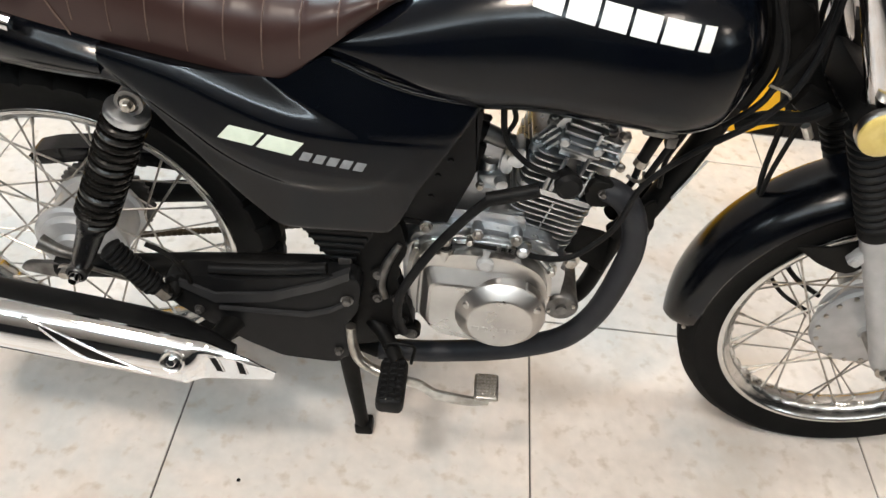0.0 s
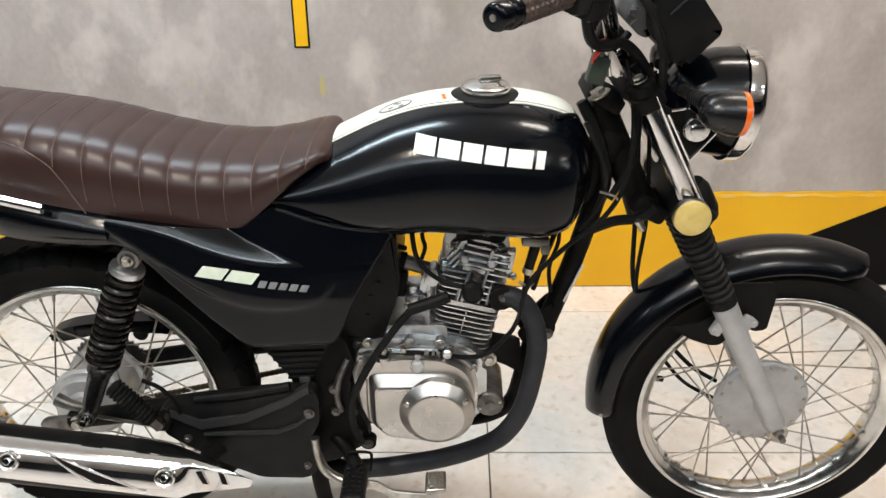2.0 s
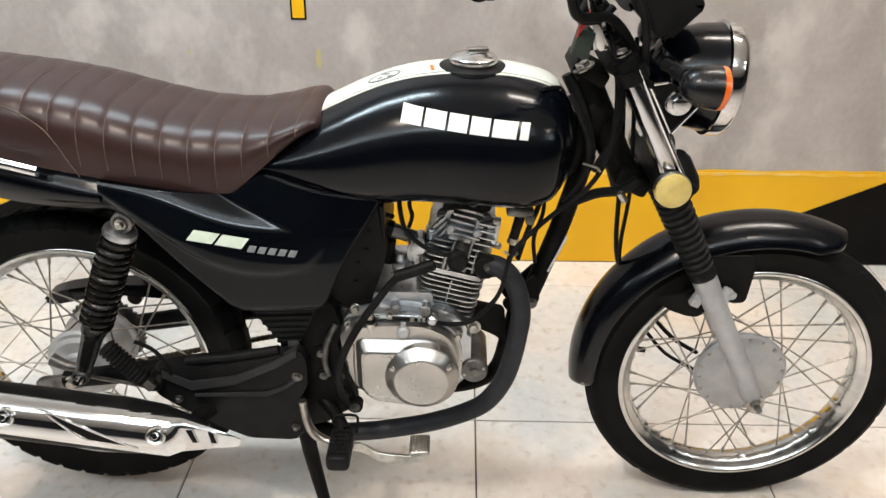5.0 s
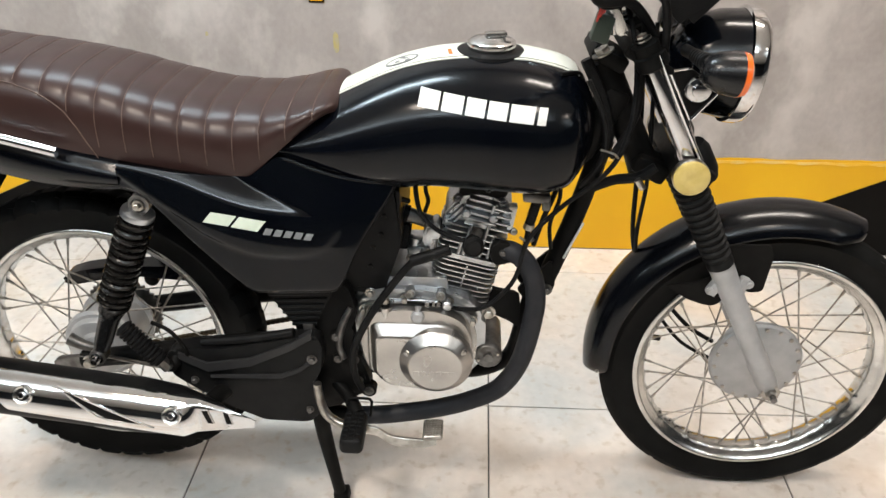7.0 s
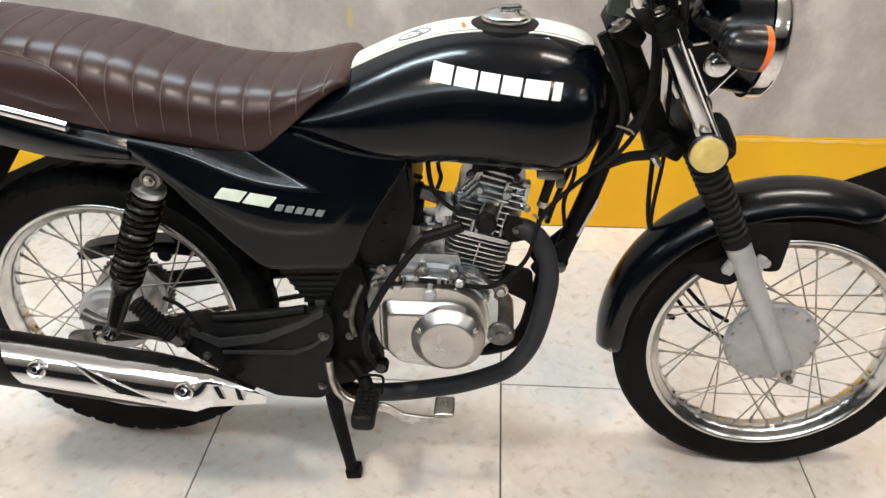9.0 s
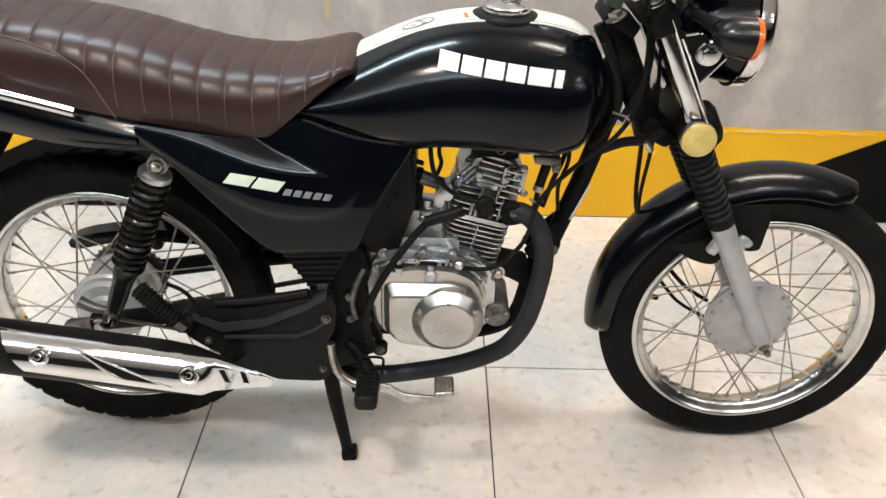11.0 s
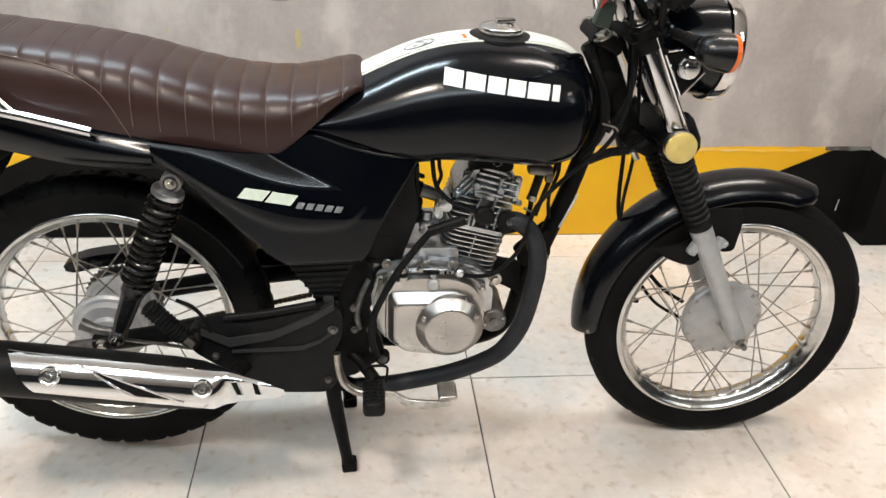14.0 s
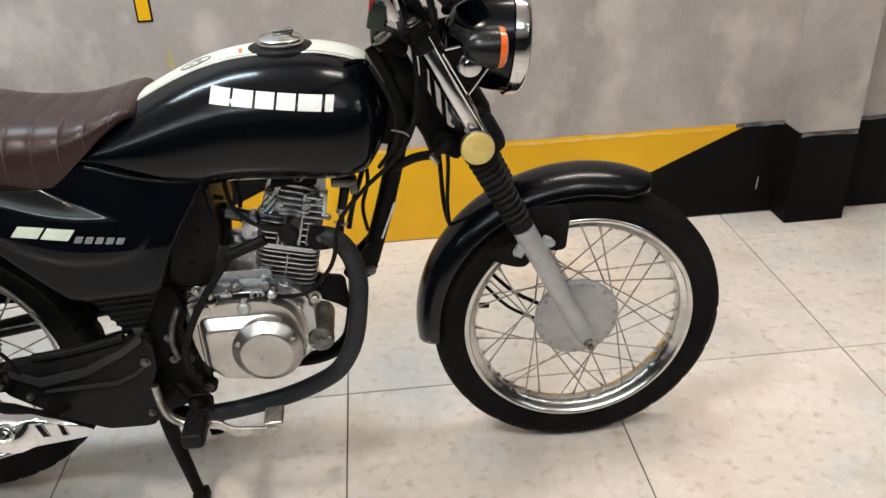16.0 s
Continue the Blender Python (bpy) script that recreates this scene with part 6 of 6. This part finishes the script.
prism(bm, rounded([(-0.800, 0.302), (-0.790, 0.318), (-0.740, 0.324), (-0.705, 0.316), (-0.705, 0.302), (-0.74, 0.294)], 0.008), -0.088, -0.096, 0.002)
part("chain_adjuster", bm, DULL, bike, "dull steel chain adjuster plate")
bm = bmesh.new()
tube(bm, [(-0.765, -0.080, 0.350), (-0.735, -0.084, 0.338), (-0.70, -0.086, 0.334)], [0.012, 0.009, 0.008], 10)
part("brake_arm", bm, DULL, bike, "tarnished rear brake arm")
bm = bmesh.new()
tube(bm, [(-0.70, -0.10, 0.330), (-0.60, -0.110, 0.318), (-0.52, -0.112, 0.305), (-0.34, -0.112, 0.285)], 0.0035, 8)
part("brake_rod", bm, STEEL, bike)
bm = bmesh.new()
teeth = []
for k in range(78):
    a = 2 * math.pi * k / 78
    r = 0.076 if k % 2 else 0.070
    teeth.append((RX + r * math.cos(a), RZ + r * math.sin(a)))
prism(bm, teeth, 0.064, 0.070, 0)
part("rear_sprocket", bm, DULL, bike, "dark toothed rear sprocket")
bm = bmesh.new()
block(bm, (0, 0, 0), (0.0112, 0.010, 0.0095), (0, 0, 0), 0.003, 2)
link0 = part("chain_link", bm, GOLD, bike, "oily drive chain link")
link0.location = (-0.70, 0.067, 0.236)
for k in range(1, 35):
    o = again(link0, bike)
    u = k / 34
    o.location = (-0.70 + 0.335 * u, 0.067, 0.236 + 0.078 * u)
    o.rotation_euler = (0, -0.23, 0)
bm = bmesh.new()
prism(bm, rounded([(-0.836, 0.386), (-0.824, 0.400), (-0.790, 0.412), (-0.745, 0.420), (-0.69, 0.424), (-0.55, 0.427), (-0.36, 0.431), (-0.36, 0.392), (-0.52, 0.390), (-0.69, 0.402), (-0.755, 0.392), (-0.815, 0.378)], 0.009), 0.055, 0.092, 0.009, 3)
part("chain_guard", bm, PAINT, bike, "gloss black chain guard")

# inner rear mudguard under the tail
bm = bmesh.new()
rings = []
for k in range(41):
    a = radians(28 + 34 * k / 40)
    R = 0.312
    row = [(R - 0.020 * (abs(u) ** 3), u * 0.062) for u in (-1 + 2 * s / 10 for s in range(11))]
    ring = [(RX + r * math.cos(a), y, RZ + r * math.sin(a)) for r, y in row] + [(RX + (r - 0.004) * math.cos(a), y, RZ + (r - 0.004) * math.sin(a)) for r, y in reversed(row)]
    rings.append(ring)
loft(bm, rings)
part("inner_mudguard", bm, PLASTIC, bike, "black plastic inner mudguard")

# -- centre stand, rider's pegs, brake pedal --
bm = bmesh.new()
tube(bm, [(-0.318, -0.100, 0.240), (-0.312, -0.102, 0.170), (-0.296, -0.104, 0.06), (-0.290, -0.104, 0.020)], [0.0155, 0.0145, 0.012, 0.0115], 12)
stand = part("centre_stand", bm, MATTE, bike, "black centre stand leg")
bm = bmesh.new()
block(bm, (-0.287, -0.102, 0.012), (0.030, 0.028, 0.024), (0, -6, 0), 0.004)
part("stand_foot", bm, MATTE, stand)
bm = bmesh.new()
tube(bm, [(-0.318, 0.100, 0.240), (-0.312, 0.102, 0.170), (-0.296, 0.104, 0.06), (-0.290, 0.104, 0.020)], [0.0155, 0.0145, 0.012, 0.0115], 12)
stand2 = part("centre_stand", bm, MATTE, bike, "black centre stand leg")
bm = bmesh.new()
block(bm, (-0.287, 0.102, 0.012), (0.030, 0.028, 0.024), (0, -6, 0), 0.004)
part("stand_foot", bm, MATTE, stand2)
bm = bmesh.new()
tube(bm, [(-0.316, -0.10, 0.215), (-0.316, 0.10, 0.215)], 0.011, 10)
part("stand_cross_tube", bm, MATTE, bike)
for sgn in (-1, 1):
    bm = bmesh.new()
    block(bm, (-0.239, sgn * 0.193, 0.254), (0.040, 0.082, 0.032), (0, 0, 0), 0.010, 4)
    fp = part("footrest", bm, BOOT, bike, "black rubber rider footrest")
    bm = bmesh.new()
    block(bm, (0, 0, 0), (0.0095, 0.0080, 0.004), (0, 0, 0), 0.001, 1)
    tread0 = part("footrest_tread", bm, BOOT, fp)
    for i in range(3):
        for j in range(7):
            m = pose(-0.2505 + i * 0.0115, sgn * (0.162 + j * 0.0105), 0.2705 - 0.0012 * abs(i - 1), 0, (i - 1) * 14, 0)
            if i or j:
                again(tread0, fp, m)
            else:
                tread0.matrix_basis = m
    bm = bmesh.new()
    tube(bm, [(-0.255, sgn * 0.155, 0.285), (-0.250, sgn * 0.145, 0.287), (-0.216, sgn * 0.145, 0.287), (-0.214, sgn * 0.148, 0.270), (-0.216, sgn * 0.152, 0.255)], 0.0026, 8, 3)
    part("footrest_spring", bm, MATTE, fp)
    bm = bmesh.new()
    tube(bm, [(-0.285, sgn * 0.10, 0.290), (-0.260, sgn * 0.12, 0.278), (-0.235, sgn * 0.16, 0.265)], 0.012, 10)
    part("footrest_arm", bm, MATTE, fp)
bm = bmesh.new()
tube(bm, [(-0.305, -0.150, 0.322), (-0.302, -0.152, 0.288), (-0.292, -0.155, 0.258), (-0.268, -0.160, 0.242), (-0.235, -0.170, 0.243)], [0.0075, 0.0075, 0.0080, 0.0080, 0.0075], 12, 6)
pedal = part("brake_pedal", bm, STEEL, bike, "zinc plated brake pedal with square pad")
bm = bmesh.new()
blade = [spline([-0.240, -0.207, -0.170, -0.124, -0.098], q) for q in ((-0.172, -0.180, -0.184, -0.187, -0.187), (0.246, 0.248, 0.230, 0.229, 0.233), (0.0075, 0.0085, 0.0095, 0.0085, 0.0060))]
rings = []
for k in range(25):
    x = -0.240 + 0.142 * k / 24
    y, z, h = [f(x) for f in blade]
    rings.append([(x, y - 0.0030, z - h), (x, y - 0.0030, z + h - 0.001), (x, y - 0.0020, z + h), (x, y + 0.0020, z + h), (x, y + 0.0030, z + h - 0.001), (x, y + 0.0030, z - h)])
loft(bm, rings)
part("pedal_blade", bm, STEEL, pedal, "flat steel pedal arm", sharp=40)
bm = bmesh.new()
block(bm, (-0.104, -0.178, 0.252), (0.035, 0.044, 0.010), (6, -4, 0), 0.0045, 3)
pad = part("pedal_pad", bm, STEEL, pedal)
bm = bmesh.new()
block(bm, (0, 0, 0), (0.0036, 0.0036, 0.002), (0, 0, 45), 0.0006, 1)
stud0 = part("pad_stud", bm, STEEL, pad)
M0 = pose(-0.104, -0.178, 0.2530, 6, -4, 0)
stud0.matrix_basis = M0 @ pose(-0.0125, -0.0155, 0.0048)
for i in range(6):
    for j in range(7):
        if i or j:
            again(stud0, pad, M0 @ pose(-0.0125 + i * 0.0050, -0.0155 + j * 0.0052, 0.0048))

# -- handlebar and controls --
for sgn in (-1, 1):
    bm = bmesh.new()
    tube(bm, [(0.150, 0, 0.958), (0.150, sgn * 0.055, 0.958), (0.142, sgn * 0.095, 0.985), (0.120, sgn * 0.150, 1.030), (0.090, sgn * 0.195, 1.048), (0.064, sgn * 0.232, 1.050), (-0.010, sgn * 0.326, 1.044)], 0.011, 14, 6)
    bar = part("handlebar", bm, CHROME, bike, "chromed handlebar half")
    GA, GB = V((0.064, sgn * 0.228, 1.052)), V((-0.008, sgn * 0.318, 1.044))
    GD = (GB - GA).normalized()
    GL = (GB - GA).length
    bm = bmesh.new()
    rings = []
    su = GD.cross(V((0, 0, 1))).normalized()
    uu = su.cross(GD)
    for i in range(61):
        s = GL * i / 60
        ring = []
        for k in range(40):
            a = 2 * math.pi * k / 40
            r = 0.0162 + 0.0022 * (1 - i / 60) + (0.0024 if (i % 5) < 3 and (k % 5) < 3 else 0)
            if i < 3 or i > 57:
                r = 0.0180
            ring.append(GA + GD * s + (su * math.cos(a) + uu * math.sin(a)) * r)
        rings.append(ring)
    loft(bm, rings)
    part("grip", bm, BROWNGRIP, bar, "brown waffle-pattern rubber grip", sharp=25)
    bm = bmesh.new()
    lathe(bm, [(-0.006, 0.0165), (-0.004, 0.0188), (0.004, 0.0192), (0.009, 0.0180), (0.011, 0.0160), (0.026, 0.0160), (0.030, 0.0145), (0.032, 0.011), (0.0315, 0.005), (0.030, 0.004)], GB, GD, 28)
    end = part("bar_end", bm, PAINT, bar, "gloss black bar end weight")
    bm = bmesh.new()
    lathe(bm, [(0.028, 0.0045), (0.0315, 0.0042)], GB, GD, 8)
    part("end_screw", bm, STEEL, end)
    bm = bmesh.new()
    block(bm, (0.078, sgn * 0.212, 1.050), (0.052, 0.048, 0.050), (0, 10, 50 * sgn), 0.008)
    block(bm, (0.094, sgn * 0.206, 1.030), (0.040, 0.036, 0.030), (0, 10, 50 * sgn), 0.006)
    part("switch_housing", bm, PLASTIC, bar, "black switch housing")
    bm = bmesh.new()
    tube(bm, [(0.128, sgn * 0.190, 1.060), (0.140, sgn * 0.23, 1.076), (0.105, sgn * 0.30, 1.088), (0.062, sgn * 0.36, 1.090)], [0.008, 0.006, 0.0055, 0.007], 10)
    part("hand_lever", bm, PLASTIC, bar, "black control lever")
    bm = bmesh.new()
    tube(bm, [(0.146, sgn * 0.045, 0.960), (0.150, sgn * 0.045, 0.935), (0.158, sgn * 0.045, 0.905)], 0.0135, 14)
    part("bar_riser", bm, CHROME, bar, "chromed handlebar riser")
    bm = bmesh.new()
    block(bm, (0.150, sgn * 0.045, 0.960), (0.036, 0.030, 0.034), (0, 20, 0), 0.006)
    part("bar_clamp", bm, MATTE, bar)
near_face = [(0.194, 0.974), (0.190, 1.015), (0.230, 1.045), (0.246, 1.042), (0.295, 0.980), (0.298, 0.970), (0.254, 0.924), (0.242, 0.923)]
bm = bmesh.new()
prism(bm, rounded(near_face, 0.014), -0.085, 0.085, 0.014, 4)
dash = part("instrument_pod", bm, PLASTIC, bike, "black plastic instrument pod")
bm = bmesh.new()
prism(bm, rounded([(0.202, 1.031), (0.172, 1.009), (0.167, 0.986), (0.184, 0.966), (0.204, 0.961)], 0.008), -0.078, 0.078, 0.014, 4)
part("gauge_housing", bm, PODGREY, dash, "charcoal rounded gauge housing")
for k in range(2):
    bm = bmesh.new()
    tube(bm, [(0.224 + 0.007 * k, -0.0855, 0.996 + 0.006 * k), (0.240 + 0.007 * k, -0.0855, 1.012 + 0.006 * k)], 0.0012, 6)
    part("pod_rib", bm, PODGREY, dash)
bm = bmesh.new()
prism(bm, rounded([(0.246, 1.047), (0.226, 1.048), (0.190, 1.020), (0.192, 1.014), (0.229, 1.042)], 0.002), -0.088, 0.088, 0.002, 1)
part("instrument_hood", bm, PODGREY, dash)
bm = bmesh.new()
prism(bm, rounded([(0.146, 0.946), (0.157, 0.941), (0.174, 0.909), (0.167, 0.903), (0.155, 0.906)], 0.004), -0.066, -0.050, 0.003)
part("riser_clamp", bm, ALLOY, dash, "bright metal handlebar clamp")
bm = bmesh.new()
tube(bm, [(0.108, -0.085, 1.000), (0.111, -0.088, 0.978), (0.118, -0.086, 0.960), (0.135, -0.078, 0.950), (0.158, -0.070, 0.952), (0.175, -0.060, 0.966)], 0.0058, 10)
part("looped_cable", bm, BOOT, bike, "black looped cable at the handlebar")
bm = bmesh.new()
block(bm, (0.136, -0.056, 0.914), (0.026, 0.024, 0.040), (0, 14, 0), 0.003)
box_ = part("connector_box", bm, mat("dark_green_plastic", (0.020, 0.032, 0.024), 0.5, second=(0.03, 0.042, 0.034), scale=40), bike, "dark green wiring connector")
for k in range(3):
    bm = bmesh.new()
    tube(bm, [(0.126 + 0.004 * k, -0.066, 0.925 + 0.006 * k), (0.130 + 0.003 * k, -0.072, 0.945), (0.142, -0.066 + 0.004 * k, 0.962)], 0.0018, 6)
    part("red_wire", bm, REDWIRE, box_, "red wire")
bm = bmesh.new()
tube(bm, [(0.110, -0.120, 1.030), (0.106, -0.125, 0.995), (0.118, -0.112, 0.965), (0.138, -0.095, 0.958), (0.165, -0.075, 0.955), (0.190, -0.06, 0.935), (0.215, -0.05, 0.90)], 0.0075, 10)
part("wiring_loom", bm, BOOT, bike, "black taped wiring loom")
for pts, r in (([(0.175, -0.10, 1.03), (0.195, -0.105, 1.00), (0.215, -0.10, 0.95), (0.225, -0.08, 0.89)], 0.006), ([(0.12, -0.03, 0.86), (0.150, -0.035, 0.80), (0.165, -0.035, 0.735), (0.150, -0.03, 0.67)], 0.009),
               ([(0.14, 0.03, 0.88), (0.170, 0.035, 0.80), (0.180, 0.03, 0.735), (0.155, 0.03, 0.66)], 0.011), ([(0.145, -0.045, 0.655), (0.180, -0.050, 0.672), (0.215, -0.060, 0.682), (0.240, -0.060, 0.700)], 0.0085),
               ([(0.195, -0.035, 0.90), (0.205, -0.04, 0.83), (0.200, -0.045, 0.77), (0.170, -0.05, 0.71)], 0.006), ([(0.215, 0.045, 0.90), (0.222, 0.03, 0.80), (0.226, 0.012, 0.70), (0.228, 0.010, 0.640), (0.238, 0.015, 0.520), (0.285, 0.035, 0.425), (0.325, 0.034, 0.379), (0.367, 0.034, 0.335), (0.415, 0.036, 0.303)], 0.0042),
               ([(0.235, 0.040, 0.90), (0.238, 0.020, 0.80), (0.240, -0.005, 0.70), (0.242, -0.004, 0.640), (0.240, 0.006, 0.520), (0.275, 0.030, 0.405), (0.312, 0.032, 0.353), (0.356, 0.032, 0.302), (0.415, 0.034, 0.265)], 0.0036),
               ([(0.10, -0.035, 0.68), (0.085, -0.05, 0.640), (0.070, -0.055, 0.60), (0.058, -0.05, 0.55)], 0.0045), ([(0.095, -0.02, 0.68), (0.098, -0.03, 0.63), (0.085, -0.03, 0.58), (0.09, -0.025, 0.53)], 0.0035),
               ([(0.120, -0.085, 0.845), (0.150, -0.092, 0.78), (0.150, -0.090, 0.72), (0.120, -0.08, 0.672)], 0.004)):
    bm = bmesh.new()
    tube(bm, pts, r, 8)
    part("cable", bm, BOOT, bike, "black cable")
bm = bmesh.new()
tube(bm, [(0.290, 0.030, 0.313), (0.303, 0.030, 0.313), (0.314, 0.031, 0.311)], 0.0055, 10)
part("cable_end", bm, BOOT, bike, "black rubber cable end by the front wheel")
bm = bmesh.new()
block(bm, (0.058, -0.050, 0.640), (0.044, 0.026, 0.016), (0, 4, 0), 0.004)
block(bm, (0.074, -0.056, 0.628), (0.014, 0.016, 0.018), (0, 0, 0), 0.003)
tap = part("fuel_tap", bm, DULL, bike, "small metal fuel tap under the tank")
bm = bmesh.new()
lathe(bm, [(0, 0.0085), (0.040, 0.0080), (0.043, 0.006)], (0.0585, -0.050, 0.628), (-0.24, 0, -1), 14)
part("hose_sleeve", bm, BOOT, tap)
bm = bmesh.new()
lathe(bm, [(-0.005, 0.0092), (0.005, 0.0092)], (0.0485, -0.050, 0.585), (-0.24, 0, -1), 14)
part("hose_clip", bm, STEEL, tap)
bm = bmesh.new()
tube(bm, [(0.048, -0.050, 0.584), (0.045, -0.050, 0.552), (0.036, -0.036, 0.518), (0.010, -0.020, 0.500), (-0.04, 0.0, 0.49)], 0.0048, 10)
part("fuel_hose", bm, BOOT, tap)
bm = bmesh.new()
tube(bm, [(0.034, -0.056, 0.567), (0.045, -0.060, 0.562), (0.056, -0.056, 0.562), (0.058, -0.044, 0.566)], 0.0024, 8)
part("cable_guide", bm, STEEL, tap)
bm = bmesh.new()
block(bm, (0.150, 0.0, 0.752), (0.044, 0.060, 0.13), (0, 27, 0), 0.012)
part("head_gusset", bm, MATTE, bike, "black steering head gusset")
bm = bmesh.new()
tube(bm, [(0.208, -0.088, 0.690), (0.218, -0.088, 0.675)], 0.0055, 8)
part("lock_stop", bm, STEEL, bike)
bm = bmesh.new()
tube(bm, [(0.145, -0.098, 0.742), (0.165, -0.104, 0.738), (0.172, -0.100, 0.730)], 0.0018, 6)
part("cable_guide", bm, STEEL, bike)
